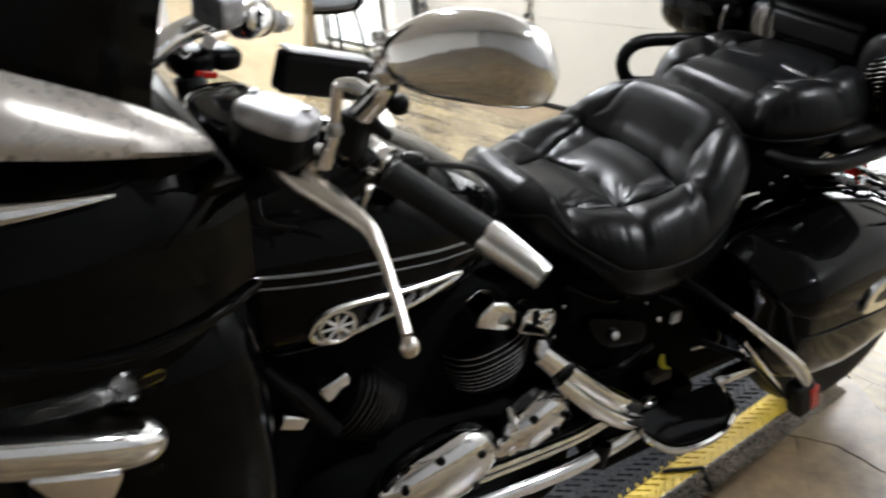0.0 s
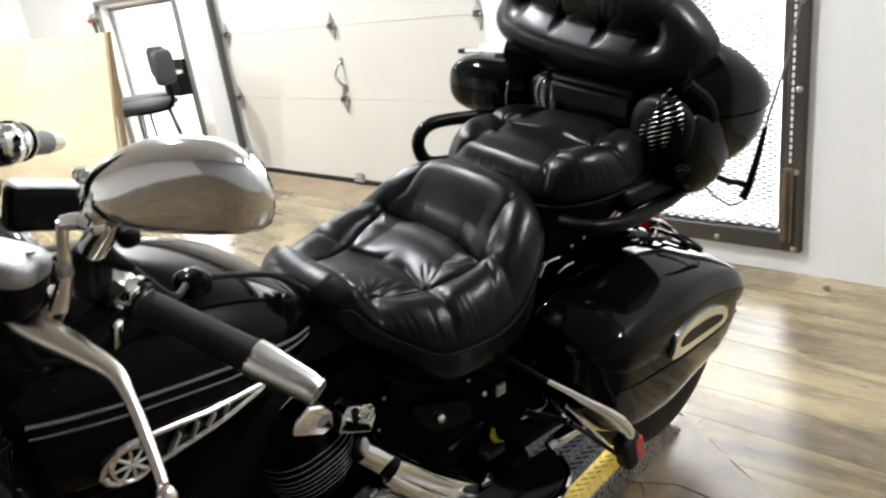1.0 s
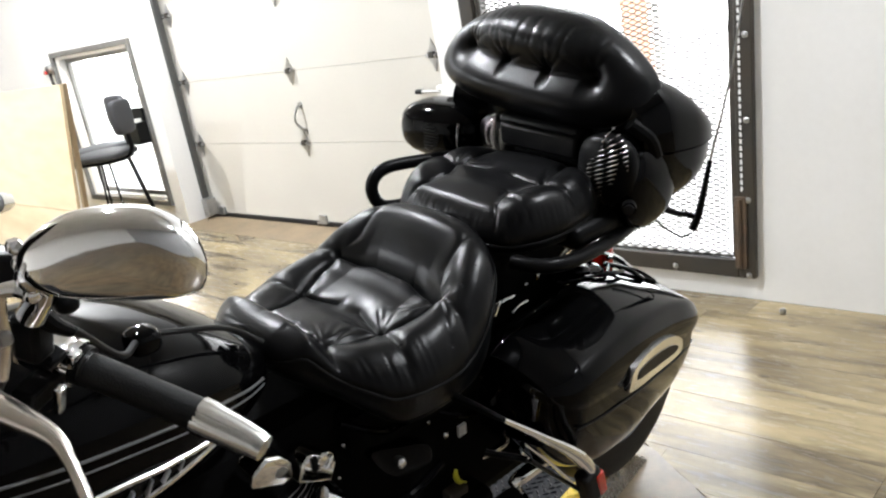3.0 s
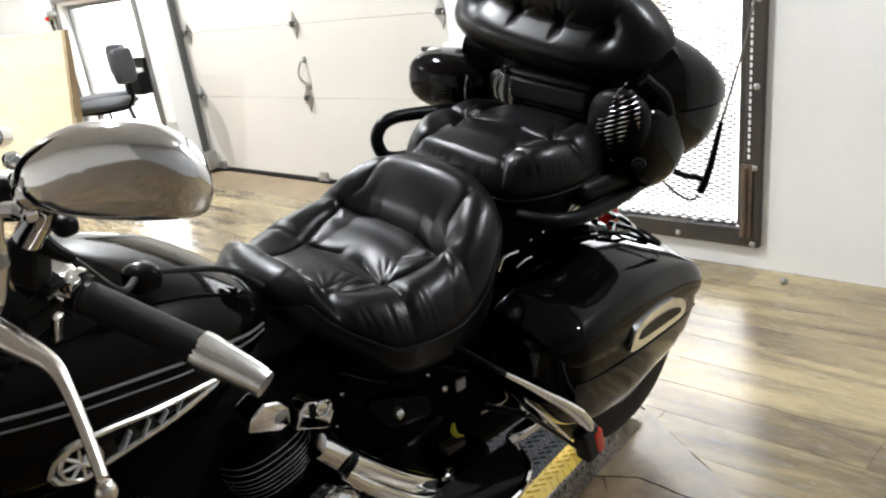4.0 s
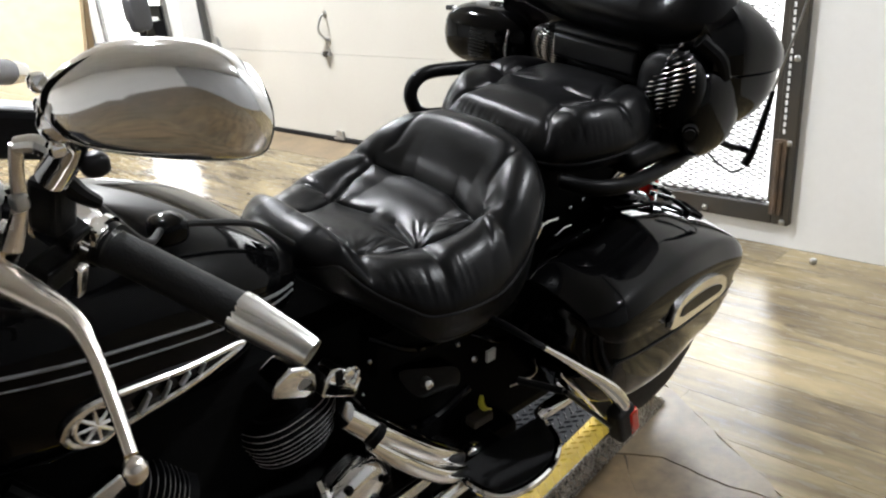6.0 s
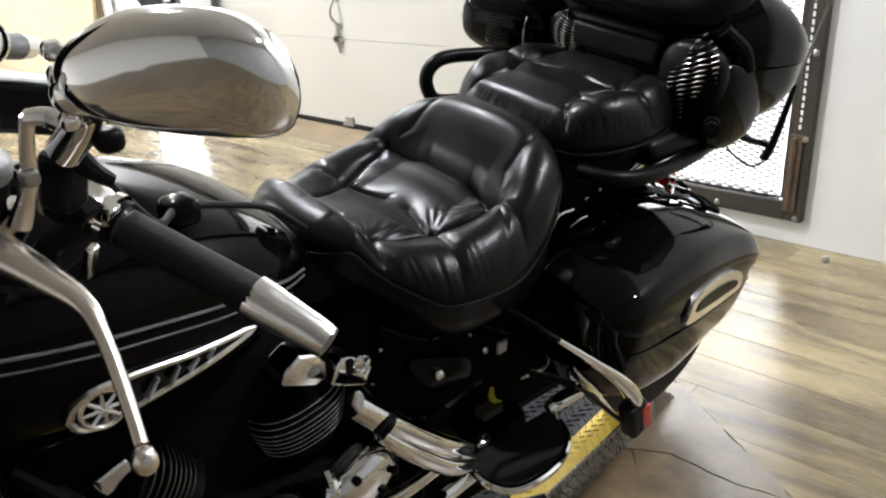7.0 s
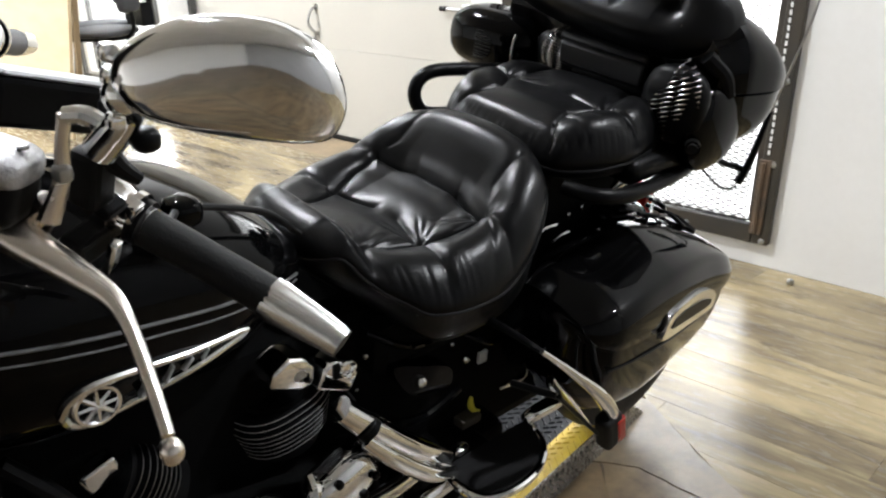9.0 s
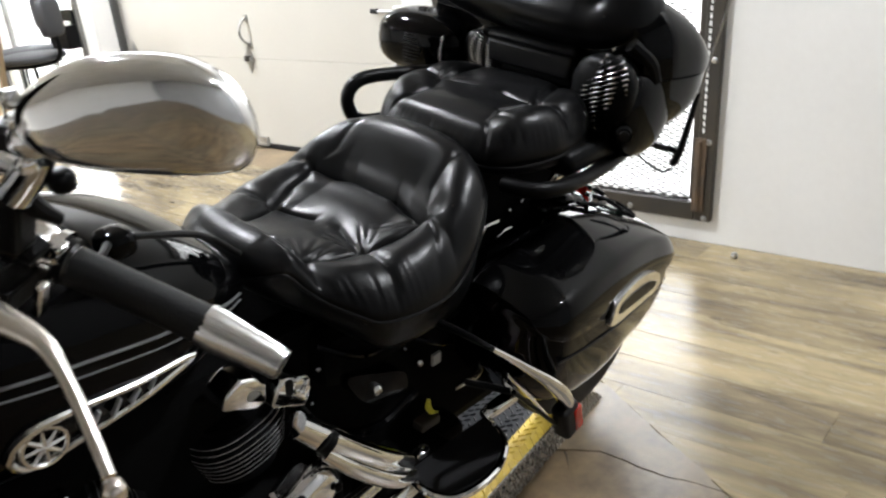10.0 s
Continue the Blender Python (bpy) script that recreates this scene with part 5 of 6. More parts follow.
# ---- handlebar ----
bar = bp_("handlebar", tube([(0.0, -0.66, 1.03), (0.10, -0.69, 1.055), (0.22, -0.70, 1.10), (0.32, -0.675, 1.125), (0.385, -0.64, 1.104)], 0.0135, 14), CHROME, "chrome handlebar")
bp_("right_bar", tube([(-0.125, -0.75, 1.075), (-0.145, -0.70, 1.095), (-0.17, -0.64, 1.10), (-0.225, -0.56, 1.078)], [0.017, 0.017, 0.016, 0.013], 14), CHROME, "")
grip = bp_("grip", tube([(0.378, -0.643, 1.103), (0.420, -0.614, 1.082), (0.464, -0.585, 1.060)], [0.0150, 0.0145, 0.0150], 20, 6), RUBBER, "black foam grip")
bp_("bar_end", tube([(0.457, -0.588, 1.062), (0.465, -0.584, 1.0585), (0.500, -0.567, 1.045), (0.511, -0.562, 1.040)], [0.0165, 0.0167, 0.0132, 0.0118], 20, 5), SATIN, "chrome bar end", grip)
rgrip = bp_("grip", tube([(-0.235, -0.553, 1.072), (-0.30, -0.506, 1.046)], 0.0175, 18, 1), GREYGRIP, "dark grey rubber grip")
bp_("bar_end", tube([(-0.298, -0.507, 1.047), (-0.335, -0.480, 1.032), (-0.349, -0.469, 1.028)], [0.018, 0.015, 0.009], 18, 4), CHROME, "chrome bar end", rgrip)
rhouse = bp_("switch_housing", blob((-0.185, -0.59, 1.092), (0.026, 0.026, 0.028), 3.0, pose(0, 0, 0, 0, 0, 35)), CHROME, "chrome switch housing")
for k in range(3):
    a = Vector((-0.205 - 0.009 * k, -0.575 + 0.0065 * k, 1.088 - 0.004 * k))
    bp_("throttle_ring", tube([a, a + Vector((-0.005, 0.0035, -0.002))], 0.029 - 0.003 * (k % 2), 20, 1), TRIMBLACK if k % 2 else CHROME, "", rhouse)
bp_("reservoir", box((-0.03, -0.022, -0.02), (0.03, 0.022, 0.025), 0.008, 2, pose(-0.12, -0.645, 1.13, 0, 8, 30)), CASTING, "cast brake fluid reservoir")
bp_("brake_lever", tube([(-0.13, -0.66, 1.085), (-0.20, -0.645, 1.065), (-0.28, -0.60, 1.045)], [0.01, 0.009, 0.007], 10), ALUMINIUM, "polished brake lever")
for c, h in (((-0.172, -0.680, 1.050), (0.030, 0.028, 0.022)), ((-0.182, -0.634, 1.046), (0.026, 0.026, 0.016))):
    pod = bp_("control_pod", blob(c, h, 3.4, pose(0, 0, 0, -10, 12, 25)), TRIMBLACK, "black control pod")
bp_("pod_stripe", box((-0.003, -0.017, -0.005), (0.003, 0.017, 0.005), 0.0015, 1, pose(-0.142, -0.668, 1.037, -18, 0, 10)), RED, "red strip")
bp_("pod_mark", tube([(-0.150, -0.704, 1.072), (-0.143, -0.692, 1.064), (-0.146, -0.682, 1.072)], 0.0018, 6, 3), CHROME, "bright mark")
bp_("pod_clip", tube([(-0.16, -0.65, 1.052), (-0.155, -0.642, 1.060)], 0.002, 6, 1), CHROME, "bright clip")

house = bp_("switch_housing", blob((0.352, -0.662, 1.120), (0.030, 0.017, 0.019), 3.2, pose(0, 0, 0, 0, 28, 33)), CHROME, "chrome switch housing")
bp_("fork_boot", tube([(-0.152, -0.690, 1.035), (-0.148, -0.686, 1.005), (-0.142, -0.676, 0.96)], [0.022, 0.024, 0.019], 14), RUBBER, "black rubber boot")
bp_("lower_cowl", blob((0.0, -0.88, 0.72), (0.30, 0.15, 0.24), 5), BLACK, "black lower cowl")
G_AX = Vector((0.055, 0.036, -0.024)).normalized()
for k, (off, r, mtl) in enumerate(((0.012, 0.0185, CHROME), (0.020, 0.0165, ALUMINIUM), (0.026, 0.0205, CHROME), (0.033, 0.0175, TRIMBLACK), (-0.022, 0.019, ALUMINIUM))):
    a = Vector((0.352, -0.662, 1.118)) + G_AX * off
    bp_("collar", tube([a, a + G_AX * 0.006], r, 22, 1), mtl, "", house)
bp_("switch_tab", box((-0.0035, -0.005, -0.016), (0.0035, 0.005, 0.016), 0.002, 2, pose(0.392, -0.672, 1.092, 10, 25, 30)), CHROME, "chrome switch tab", house)
bp_("switch_tab", box((-0.004, -0.006, -0.010), (0.004, 0.006, 0.010), 0.002, 2, pose(0.388, -0.652, 1.118, 10, 25, 30)), CHROME, "chrome switch tab", house)
bp_("switch_button", box((-0.008, -0.010, -0.005), (0.008, 0.010, 0.005), 0.002, 1, pose(0.386, -0.668, 1.128, 10, 30, 30)), TRIMBLACK, "black switch", house)
bp_("switch_panel", box((-0.010, -0.020, -0.014), (0.010, 0.020, 0.010), 0.004, 2, pose(0.372, -0.682, 1.098, 0, 20, 33)), TRIMBLACK, "black switch panel", house)
perch = bp_("lever_perch", blob((0.368, -0.722, 1.120), (0.010, 0.028, 0.013), 3.2, pose(0, 0, 0, -25, 20, 20)), ALUMINIUM, "polished lever perch")
bp_("clamp_post", tube([(0.400, -0.693, 1.203), (0.399, -0.697, 1.182), (0.399, -0.700, 1.160), (0.396, -0.711, 1.133)], [0.0048, 0.0048, 0.0055, 0.008], 10, 5, 0.8), ALUMINIUM, "polished clamp post", perch)
bp_("clamp_arm", tube([(0.400, -0.694, 1.202), (0.408, -0.683, 1.202), (0.418, -0.672, 1.193)], [0.0055, 0.0065, 0.0065], 10), CHROME, "", perch)
bp_("clamp_block", box((-0.012, -0.012, -0.022), (0.012, 0.012, 0.020), 0.005, 2, pose(0.386, -0.676, 1.153, 0, 12, 30)), TRIMBLACK, "black clamp", perch)
bp_("clamp_finger", tube([(0.402, -0.676, 1.180), (0.402, -0.664, 1.162), (0.402, -0.652, 1.150)], [0.009, 0.007, 0.005], 10), TRIMBLACK, "", perch)
bp_("clamp_bolt", blob((0.402, -0.700, 1.166), (0.007, 0.006, 0.006), 3, n=12), GALV, "", perch)
bp_("perch_arm", tube([(0.388, -0.706, 1.142), (0.378, -0.716, 1.130), (0.372, -0.728, 1.122)], [0.009, 0.010, 0.009], 10), ALUMINIUM, "", perch)
lever = bp_("clutch_lever", tube([(0.355, -0.742, 1.140), (0.385, -0.732, 1.126), (0.425, -0.712, 1.112), (0.455, -0.700, 1.102), (0.478, -0.699, 1.090), (0.51, -0.703, 1.070), (0.538, -0.708, 1.052)], [0.012, 0.0145, 0.011, 0.0076, 0.0056, 0.0050, 0.0045], 14, 6, 0.8), ALUMINIUM, "polished clutch lever with a ball end")
bp_("ball_end", blob((0.545, -0.710, 1.046), (0.0078, 0.0078, 0.0092), 2.1), ALUMINIUM, "", lever)
res_m = pose(0.365, -0.742, 1.165, -8, 12, 42)
reservoir = bp_("clutch_reservoir", box((-0.026, -0.025, -0.030), (0.038, 0.025, 0.014), 0.015, 4, res_m), TRIMBLACK, "black clutch fluid reservoir with a speckled lid")
bp_("lid", blob(res_m @ Vector((0.006, 0, 0.010)), (0.034, 0.027, 0.013), 3.4, res_m.to_3x3().to_4x4()), CASTING, "speckled cast lid", reservoir)
for x in (-0.018, 0.030):
    bp_("lid_screw", blob(res_m @ Vector((x, 0, 0.024)), (0.004, 0.004, 0.002), 2.2, n=10), GALV, "", reservoir)
audio = bp_("audio_control", box((-0.012, -0.048, -0.020), (0.012, 0.048, 0.018), 0.005, 2, pose(0.275, -0.657, 1.165, -18, 0, 6)), TRIMBLACK, "black control box with a grey top")
bp_("grey_top", box((-0.012, -0.046, 0.018), (0.012, 0.046, 0.022), 0.002, 1, pose(0.275, -0.657, 1.165, -18, 0, 6)), surface("grey_plastic", (0.35, 0.36, 0.37), 0.35), "", audio)
bp_("cable_tie", blob((0.305, -0.63, 1.165), (0.006, 0.006, 0.008), 2.4, n=10), RUBBER, "", audio)
# thumb lever and cable over the tank
bp_("choke_knob", blob((0.155, -0.505, 0.982), (0.021, 0.020, 0.016), 3), BLACK, "black ridged knob")
bp_("clutch_cable", tube([(0.30, -0.62, 1.10), (0.22, -0.555, 1.01), (0.155, -0.505, 0.985), (0.14, -0.45, 0.965), (0.12, -0.38, 0.93), (0.10, -0.32, 0.875)], 0.0042, 8), RUBBER, "black cable over the tank")

# mirror
M_AX = Vector((0.75, 0.66, -0.03)).normalized()
MIRROR_POSE = axes((0.495, -0.697, 1.258), M_AX, (-0.055, 0.062, 1))


def mirror_shell():
    out = smooth_outline([(0.000, -0.006), (0.005, 0.013), (0.036, 0.031), (0.078, 0.035), (0.104, 0.025), (0.117, 0.005), (0.116, -0.014), (0.105, -0.025), (0.066, -0.027), (0.020, -0.022)], 6)
    cx, cy = 0.048, 0.010
    bm = bmesh.new()
    rings = []
    for i in range(1, 15):
        q = i / 14 * math.pi / 2
        k = math.sin(q)
        h = 0.24 * (1 - k * k) + 0.48 * math.sqrt(max(0.0, 1 - k**8))
        rings.append([MIRROR_POSE @ Vector((cx + (x - cx) * k, cy + (y - cy) * k, 0.030 * h + 3.2 * (x - cx) * (y - cy) * k * k)) for x, y in out])
    rings.append([MIRROR_POSE @ Vector((cx + (x - cx) * 0.985, cy + (y - cy) * 0.97, -0.006)) for x, y in out])
    rings.append([MIRROR_POSE @ Vector((cx + (x - cx) * 0.93, cy + (y - cy) * 0.92, -0.006)) for x, y in out])
    add_rings(bm, rings)
    glass = [(cx + (x - cx) * 0.92, cy + (y - cy) * 0.9) for x, y in out]
    return bm, glass


shell, glass_outline = mirror_shell()
stalk = bp_("mirror_stalk", tube([(0.424, -0.683, 1.186), (0.440, -0.677, 1.204), (0.458, -0.675, 1.222), (0.490, -0.690, 1.240), (0.510, -0.683, 1.244)], [0.011, 0.0105, 0.0085, 0.008, 0.007], 16), CHROME, "chrome mirror stalk")
bp_("stalk_cap", blob((0.446, -0.664, 1.196), (0.009, 0.009, 0.008), 2.6, n=14), TRIMBLACK, "black cap", stalk)
mirror = bp_("mirror", shell, CHROME, "chrome-backed rear-view mirror", None, sharp=0.9)
bp_("mirror_glass", prism(glass_outline, -0.003, MIRROR_POSE @ Matrix.Translation((0, 0, -0.006))), surface("mirror_glass", (0.9, 0.9, 0.9), 0.02, 1, vary=0.005), "", mirror)
bp_("ball_joint", blob((0.490, -0.693, 1.242), (0.011, 0.011, 0.011), 2.1, n=18), CHROME, "", mirror)
for k in range(4):
    bp_("joint_nut", blob((0.492 - 0.005 * k, -0.699 + 0.002 * k, 1.266 - 0.014 * k), (0.0055, 0.0055, 0.0055), 2.6, n=10), CHROME, "", mirror)

# ---- fairing ----
FAIR = [(0.345, -0.765), (0.385, -0.83), (0.405, -0.92), (0.395, -1.02), (0.34, -1.12), (0.22, -1.20), (0.08, -1.235)]
fair_line = spline([(x, y, 0) for x, y in FAIR] + [(-x, y, 0) for x, y in reversed(FAIR)], 6)


def fairing_mesh():
    bm, rings = bmesh.new(), []
    for z, k, back in ((0.915, 0.86, -0.055), (0.93, 0.90, -0.045), (0.955, 0.935, -0.035), (0.985, 0.965, -0.02), (0.995, 0.995, -0.004), (1.02, 1.0, 0.0), (1.08, 1.0, 0.002), (1.115, 0.985, 0.002), (1.145, 0.955, -0.01), (1.165, 0.90, -0.03)):
        row = [Vector((p.x * k, -0.95 + (p.y + 0.95) * k + (back if p.y > -0.85 else 0), z)) for p in fair_line]
        rings.append(row)
    add_rings(bm, rings)
    return bm


fairing = bp_("fairing", fairing_mesh(), BLACK, "glossy black handlebar fairing", sharp=0.8)
bp_("fairing_bead", tube([(p.x * 0.998, p.y, interp(p.y, [(-1.2, 1.06), (-0.98, 1.029), (-0.88, 1.011), (-0.78, 1.005)])) for p in fair_line if p.x > 0.1], 0.0065, 12, 2), BLACK, "", fairing)
# chrome garnish between fairing and windscreen
gar, rings_g = bmesh.new(), []
n_g = len(fair_line)
for i, p in list(enumerate(fair_line))[2:-2]:
    u = min(i, n_g - 1 - i) / 10
    u = min(u, 1.3)
    h = 0.012 + 0.031 * u
    n_out = Vector((p.x, p.y + 0.95, 0)).normalized()
    base = Vector((p.x * 0.975, -0.95 + (p.y + 0.95) * 0.975, 1.138 + 0.046 * u))
    rings_g.append([base + n_out * dx + Vector((0, 0, dz * h)) for dx, dz in ((-0.035, 1.0), (-0.012, 0.8), (0.004, 0.42), (0.008, 0.1), (0.004, -0.08), (-0.04, -0.08))])
add_rings(gar, rings_g)
bp_("windscreen_garnish", gar, surface("silver_painted_trim", (0.50, 0.47, 0.43), 0.28, 0.6, (0.44, 0.41, 0.38), vary=0.04), "chrome trim under the windscreen", fairing, sharp=0.9)
bp_("side_spear", tube([(0.400, -1.02, 1.168), (0.412, -0.95, 1.162), (0.404, -0.875, 1.153)], [0.010, 0.009, 0.002], 10, 8, 0.9), CHROME, "chrome spear trim", fairing)
scr, rows_s = bmesh.new(), []
for z, k, back in ((1.165, 0.80, -0.035), (1.21, 0.79, -0.02), (1.28, 0.77, 0.005), (1.36, 0.74, 0.035), (1.45, 0.69, 0.07)):
    rows_s.append([Vector((p.x * k, -0.95 + (p.y + 0.95) * k + back + 0.02, z)) for p in fair_line])
vs_s = [[scr.verts.new(q) for q in r] for r in rows_s]
for a, b in zip(vs_s, vs_s[1:]):
    for i in range(len(a) - 1):
        scr.faces.new((a[i], a[i + 1], b[i + 1], b[i]))
bmesh.ops.solidify(scr, geom=scr.faces[:], thickness=0.004)
bp_("windscreen", scr, surface("dark_tinted_acrylic", (0.004, 0.0036, 0.0036), 0.08, 0, (0.006, 0.005, 0.004), spec=0.12, vary=0.03), "dark tinted windscreen", fairing, sharp=0.9)
bp_("lower_deflector", blob((0.362, -0.965, 0.914), (0.030, 0.098, 0.024), 3.0, pose(0, 0, 0, -21, 0, 0)), CHROME, "chrome lower wind deflector", fairing)
bp_("deflector_fin", prism([(0.0, 0.0), (0.075, 0.0), (0.066, -0.055), (0.060, -0.056)], 0.006, axes((0.386, -0.990, 0.905), (0, 1, -0.38), (0, 0, 1))), CHROME, "", fairing)
bp_("dash_panel", box((-0.30, -0.84, 0.93), (0.30, -0.80, 1.15), 0.02, 2), TRIMBLACK, "black inner dash", fairing)
for s in (1, -1):
    bp_("fork_leg", tube([(s * 0.10, -0.80, 0.95), (s * 0.10, -1.10, 0.35)], 0.026, 16, 1), CHROME, "chrome fork leg")
bp_("speedometer_bezel", tube([(0.09, -0.80, 1.10), (0.09, -0.775, 1.115)], 0.055, 28, 1), CHROME, "chrome gauge bezel", fairing)
bp_("gauge_face", tube([(0.09, -0.776, 1.1145), (0.09, -0.773, 1.1165)], 0.048, 28, 1), TRIMBLACK, "", fairing)
bp_("steering_cover", blob((0.02, -0.68, 1.03), (0.10, 0.05, 0.03), 3), BLACK, "black fork crown cover")

# ---- lift platform ----
DECK_Z = 0.06


def tread(bm, x0, x1, y0, y1, z, m=None, pitch=0.028):
    """Raised lens-shaped lugs in two crossed directions."""
    i = 0
    made = []
    y = y0 + pitch / 2
    while y < y1 - pitch * 0.3:
        x = x0 + pitch / 2 + (pitch / 2 if i % 2 else 0)
        j = 0
        while x < x1 - pitch * 0.3:
            q = radians(45 if (i + j) % 2 else -45)
            c, s = math.cos(q), math.sin(q)
            pts = []
            for u, v, h in ((-1, 0, 0), (-0.3, -0.28, 0), (0.3, -0.28, 0), (1, 0, 0), (0.3, 0.28, 0), (-0.3, 0.28, 0), (-0.55, 0, 1), (0.55, 0, 1)):
                a, b = u * 0.0098, v * 0.0098
                pts.append(bm.verts.new((x + a * c - b * s, y + a * s + b * c, z + h * 0.0034)))
            for f in ((0, 1, 6), (1, 2, 7, 6), (2, 3, 7), (3, 4, 7), (4, 5, 6, 7), (5, 0, 6)):
                bm.faces.new([pts[k] for k in f])
            made += pts
            x += pitch
            j += 1
        y += pitch / 2
        i += 1
    if m is not None:
        bmesh.ops.transform(bm, matrix=m, verts=made)


def lift():
    ob = thing("lift_platform", "low motorcycle lift with black and yellow diamond tread plate", "lift", pose(-0.384, 2.1, 0, 0, 0, 5))
    x1, x0, y0, y1 = -0.014, -0.70, -2.65, 0.565
    base = bmesh.new()
    add_box(base, (x0, y0, 0.0), (x1 - 0.012, y1, DECK_Z - 0.004), 0.003, 1)
    part("deck", base, DECKBLACK, ob, "black painted deck")
    black = bmesh.new()
    tread(black, -0.50, -0.085, -0.8, y1, DECK_Z - 0.004)
    tagged(part("deck_tread", black, DECKBLACK, ob, "black tread lugs", smooth=False), kind="stuff")
    # yellow edge band, wider towards the ramp end
    band = bmesh.new()
    out = [(x1 - 0.010, -0.9), (x1 - 0.010, y1), (-0.098, y1), (-0.076, -0.17), (-0.074, -0.9)]
    add_rings(band, [[(x, y, z) for x, y in out] for z in (DECK_Z - 0.004, DECK_Z - 0.0005)])
    part("hazard_band", band, DECKYELLOW, ob, "yellow painted edge band", smooth=False)
    lugs = bmesh.new()
    tread(lugs, -0.100, x1 - 0.006, -0.9, y1, DECK_Z - 0.001)
    tagged(part("band_tread", lugs, DECKYELLOW, ob, "yellow tread lugs", smooth=False), kind="stuff")
    # ramp end, pale yellow, down to the floor
    ramp = bmesh.new()
    for z0_, z1_, ya, yb in ((DECK_Z - 0.002, 0.010, y1, y1 + 0.07),):
        add_rings(ramp, [[(x0, ya, 0.0), (x1 - 0.010, ya, 0.0), (x1 - 0.010, ya, z0_), (x0, ya, z0_)], [(x0, yb, 0.0), (x1 - 0.012, yb, 0.0), (x1 - 0.012, yb, z1_), (x0, yb, z1_)]])
    part("ramp_end", ramp, surface("worn_pale_yellow_paint", (0.62, 0.52, 0.20), 0.4, 0, (0.5, 0.42, 0.2), scale=20), ob, "worn pale yellow ramp end", smooth=False)
    rl = bmesh.new()
    tread(rl, -0.30, x1 - 0.01, 0, 0.07, 0.001, axes((0, y1, DECK_Z - 0.002), (1, 0, 0), (0, 0.07, -0.048)))
    tagged(part("ramp_tread", rl, surface("pale_tread", (0.60, 0.52, 0.26), 0.4), ob, "", smooth=False), kind="stuff")
    # bright steel side skirt, sloping out to the floor
    skirt = bmesh.new()
    add_rings(skirt, [[(x1 - 0.012, y, DECK_Z - 0.001), (x1 - 0.006, y, DECK_Z), (x1 + 0.008, y, 0.002), (x1 + 0.002, y, 0.0)] for y in (y0, -1.0, y1 - 0.05, y1)] + [[(x1 - 0.012, y1 + 0.07, 0.010), (x1 - 0.006, y1 + 0.07, 0.011), (x1 + 0.004, y1 + 0.07, 0.002), (x1, y1 + 0.07, 0.0)]])
    part("side_skirt", skirt, PLATE, ob, "bright diamond plate skirt", smooth=False)
    sl = bmesh.new()
    tread(sl, 0.003, 0.056, 0, 1.4, 0.0005, axes((x1 - 0.006, -0.9, DECK_Z), (0.014, 0, -0.058), (0, 1, 0)))
    tagged(part("skirt_tread", sl, PLATE, ob, "", smooth=False), kind="stuff")
    part("joint_strap", tube([(-0.075, -0.03, DECK_Z + 0.003), (x1 - 0.008, 0.045, DECK_Z + 0.003), (x1 + 0.010, 0.055, 0.004)], 0.005, 6, 1), RUBBER, ob, "black rubber strap over the plate joint")


lift()

# ---- loose bits on the floor ----
pebble = tagged(part("floor_bolt", blob((-0.50, 3.785, 0.012), (0.012, 0.010, 0.012), 2.6, n=12), GALV), "small grey bolt lying on the vinyl floor", "bolt")


# ---- floor pieces ----
def clip(poly, a, b):
    """The part of a polygon on the left of the line from a to b."""
    out = []
    for p, q in zip(poly, poly[1:] + poly[:1]):
        dp = (b[0] - a[0]) * (p[1] - a[1]) - (b[1] - a[1]) * (p[0] - a[0])
        dq = (b[0] - a[0]) * (q[1] - a[1]) - (b[1] - a[1]) * (q[0] - a[0])
        if dp >= 0:
            out.append(p)
        if dp * dq < 0:
            t = dp / (dp - dq)
            out.append((p[0] + (q[0] - p[0]) * t, p[1] + (q[1] - p[1]) * t))
    return out


STONE_EDGE = ((-0.288, 2.687), (-0.013, 2.527))


def slab(poly, mat, k, lift_):
    rag = []
    for p, q in zip(poly, poly[1:] + poly[:1]):
        n_ = max(1, int(math.hypot(q[0] - p[0], q[1] - p[1]) / 0.02))
        for i in range(n_):
            x, y = p[0] + (q[0] - p[0]) * i / n_, p[1] + (q[1] - p[1]) * i / n_
            rag.append((x + 0.008 * noise.noise((x * 16, y * 16, 1.0)), y + 0.008 * noise.noise((x * 16, y * 16, 9.0))))
    bm = bmesh.new()
    add_rings(bm, [[(x, y, z) for x, y in rag] for z in (-0.006, lift_)])
    part("stone_slab", bm, mat, floor, smooth=False)


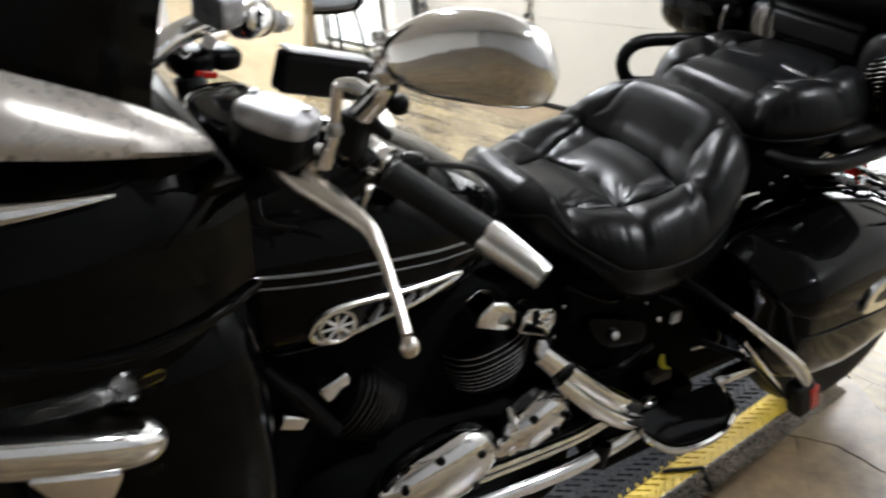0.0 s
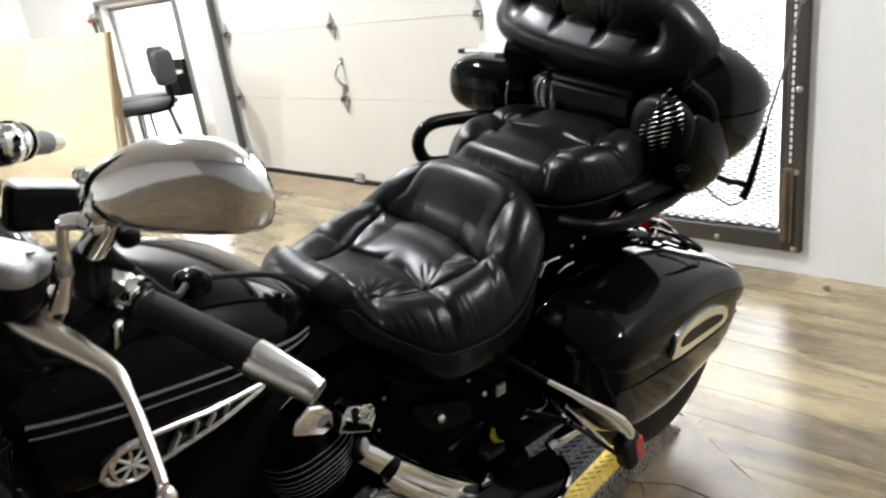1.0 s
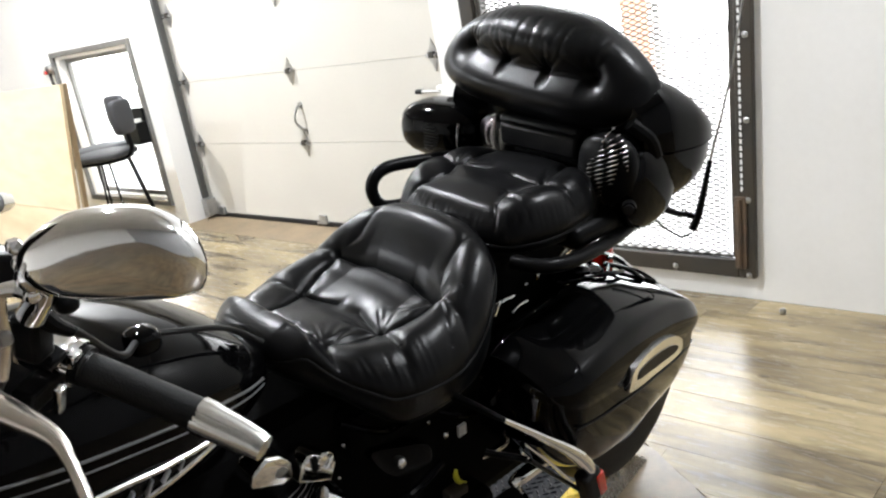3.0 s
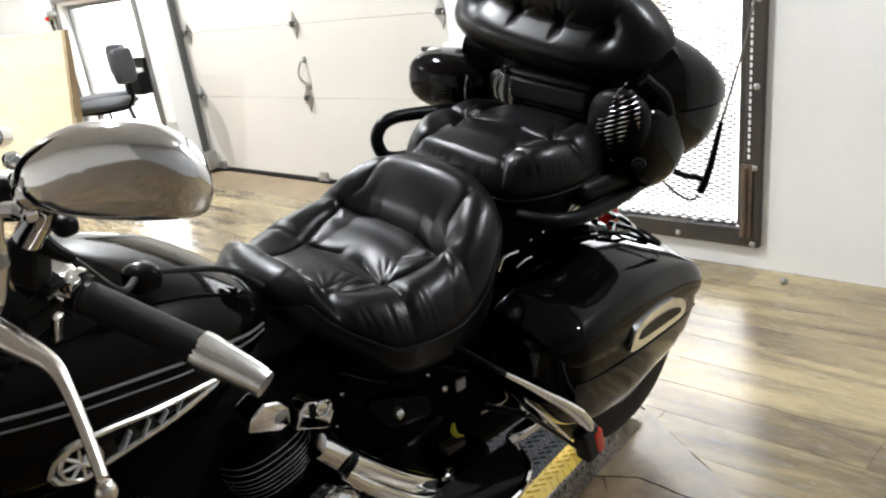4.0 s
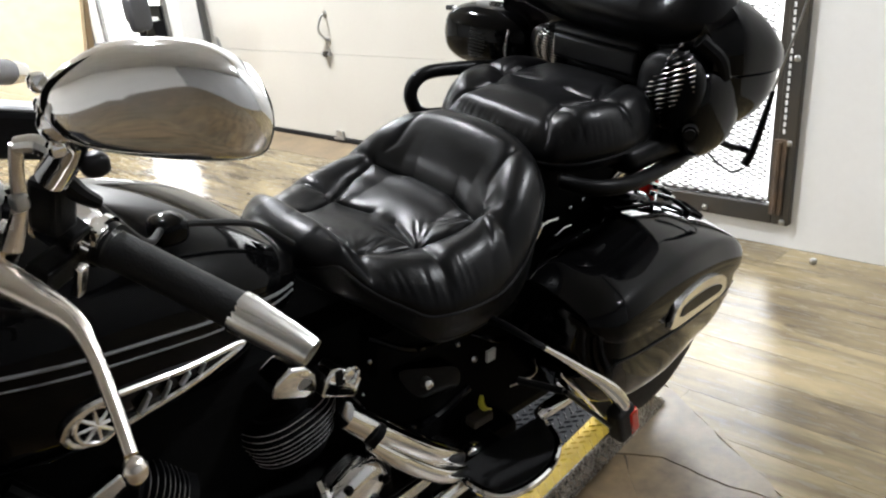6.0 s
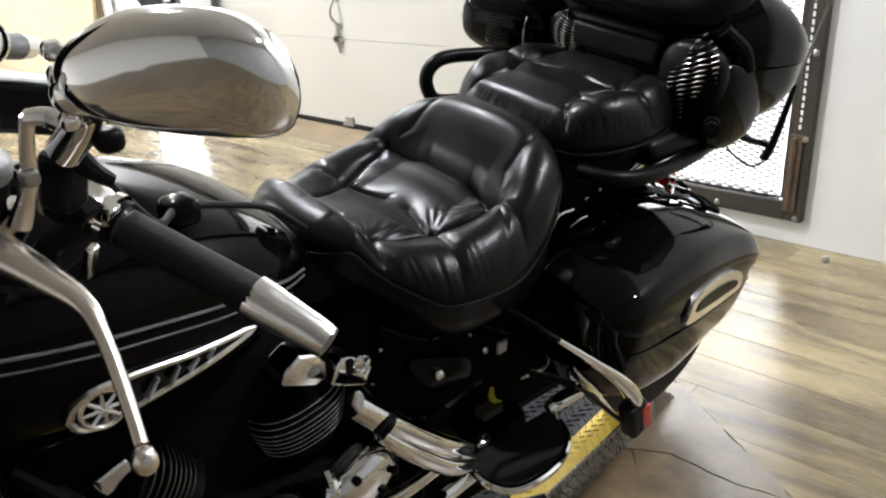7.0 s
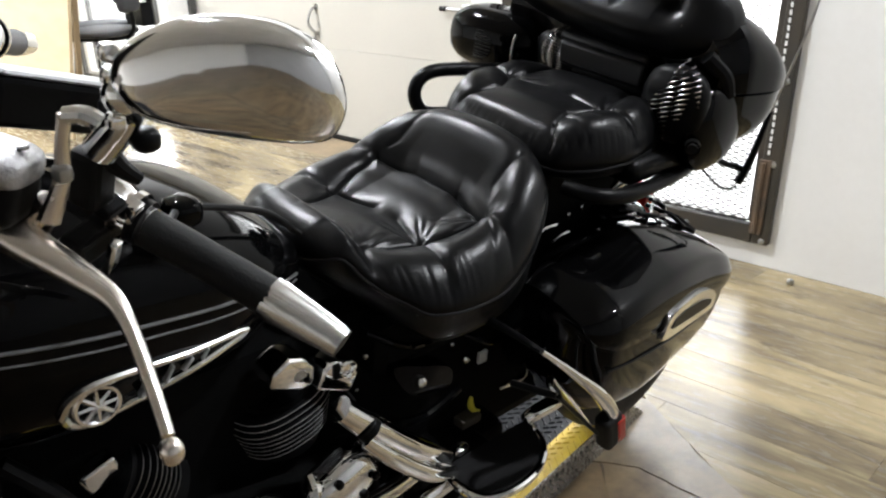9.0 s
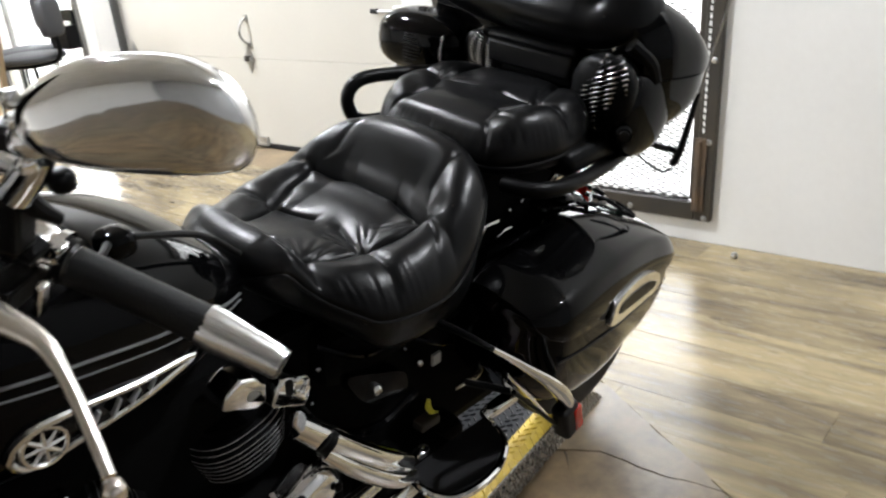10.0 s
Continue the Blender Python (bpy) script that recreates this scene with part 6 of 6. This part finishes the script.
def stone_floor():
    mat = stone_material()
    r = random.Random(11)
    slab([(-0.53, 2.43), (-0.41, 2.476), (-0.327, 2.516), (-0.16, 2.507), (-0.018, 2.529), (-0.288, 2.6862), (-0.474, 2.7945), (-0.53, 2.7945)], mat, 1, 0.0004)
    slab([(-0.405, 2.474), (-0.327, 2.512), (-0.16, 2.503), (-0.02, 2.527), (0.2, 2.40), (0.1, 2.15), (-0.1945, 2.2595), (-0.2695, 2.3305), (-0.3595, 2.4205)], mat, 2, 0.0)
    slab([(-0.53, 2.42), (-0.41, 2.466), (-0.36, 2.420), (-0.27, 2.330), (-0.195, 2.258), (-0.41, 2.12), (-0.53, 2.12)], mat, 3, 0.0012)
    x0, x1, y0, y1 = -0.53, X_RIGHT, Y_BACK, 2.11
    seeds = [(x0 - 0.1 + i * 0.52 + r.uniform(-0.18, 0.18), y0 + j * 0.5 + r.uniform(-0.18, 0.18)) for i in range(8) for j in range(13)]
    for k, s in enumerate(seeds):
        poly = [(x0, y0), (x1, y0), (x1, y1), (x0, y1)]
        for o in seeds:
            if o is s or math.hypot(o[0] - s[0], o[1] - s[1]) > 1.7:
                continue
            mid = ((s[0] + o[0]) / 2, (s[1] + o[1]) / 2)
            d = Vector((o[0] - s[0], o[1] - s[1])).normalized()
            mid = (mid[0] - d.x * 0.003, mid[1] - d.y * 0.003)
            poly = clip(poly, mid, (mid[0] - d.y, mid[1] + d.x)) if len(poly) > 2 else poly
        poly = clip(poly, STONE_EDGE[1], STONE_EDGE[0]) if len(poly) > 2 else poly
        if len(poly) > 2:
            slab(poly, mat, k, 0.0)


def stone_material():
    m = surface("slate_slab", (0.235, 0.188, 0.128), 0.33, 0, (0.058, 0.047, 0.036), scale=5.5, fine=38, bump=0.4, bump_scale=22)
    n, l = m.node_tree.nodes, m.node_tree.links
    b = n["Principled BSDF"]
    src = b.inputs["Base Color"].links[0].from_socket
    info, hue = n.new("ShaderNodeObjectInfo"), n.new("ShaderNodeMix")
    hue.data_type, hue.blend_type = "RGBA", "MULTIPLY"
    ramp = n.new("ShaderNodeValToRGB")
    ramp.color_ramp.elements[0].color, ramp.color_ramp.elements[1].color = (1.04, 0.92, 0.77, 1), (0.93, 0.93, 0.91, 1)
    l.new(info.outputs["Random"], ramp.inputs[0])
    hue.inputs["Factor"].default_value = 1.0
    l.new(src, hue.inputs["A"])
    l.new(ramp.outputs[0], hue.inputs["B"])
    l.new(hue.outputs["Result"], b.inputs["Base Color"])
    return m


def plank_floor():
    r = random.Random(5)
    length, width, gap = 1.22, 0.152, 0.0007
    me = bpy.data.meshes.new("plank")
    bm = box((0, 0, -0.006), (length - gap, width - gap, 0.0), 0.0005, 1)
    bm.to_mesh(me)
    bm.free()
    me.materials.append(PLANK)
    count, rest = 0, bmesh.new()
    row = 0
    y = WALL_Y - width
    while y > Y_BACK:
        x = X_LEFT - r.uniform(0, length)
        while x < X_RIGHT:
            a, b = max(x, X_LEFT), min(x + length, X_RIGHT)
            if b - a > 0.03:
                rect = [(a, y), (b - gap, y), (b - gap, y + width - gap), (a, y + width - gap)]
                whole = b - a > length - 0.01 and (b < -0.54 or y > 2.76)
                pieces = [rect]
                if y < 2.76 and b > -0.54:
                    left = [(a, y), (min(b, -0.533) - gap, y), (min(b, -0.533) - gap, y + width - gap), (a, y + width - gap)] if a < -0.54 else []
                    pieces = [left, clip([(max(q[0], -0.53), q[1]) for q in rect] if a < -0.53 else rect, *STONE_EDGE)]
                for poly in pieces:
                    if len(poly) < 3 or abs(sum(p[0] * q[1] - q[0] * p[1] for p, q in zip(poly, poly[1:] + poly[:1]))) < 0.0003:
                        continue
                    if count < 300 and whole and y > 0.9 and a > -7:
                        ob = new("plank", me)
                        ob.location = (x, y, 0)
                        ob.parent = floor
                        count += 1
                        continue
                    target = bmesh.new() if count < 300 and y > 1.5 and a > -7.5 else rest
                    add_rings(target, [[(px, py, z) for px, py in poly] for z in (-0.006, 0.0)])
                    if target is not rest:
                        part("plank", target, PLANK, floor, smooth=False)
                        count += 1
            x += length
        y -= width
        row += 1
    for a, b in ((X_LEFT, -5.05), ):
        add_box(rest, (a, WALL_Y, -0.006), (b, LEFT_Y, 0.0))
    tagged(part("far_planks", rest, PLANK, floor, "", smooth=False), kind="stuff")


stone_floor()
plank_floor()
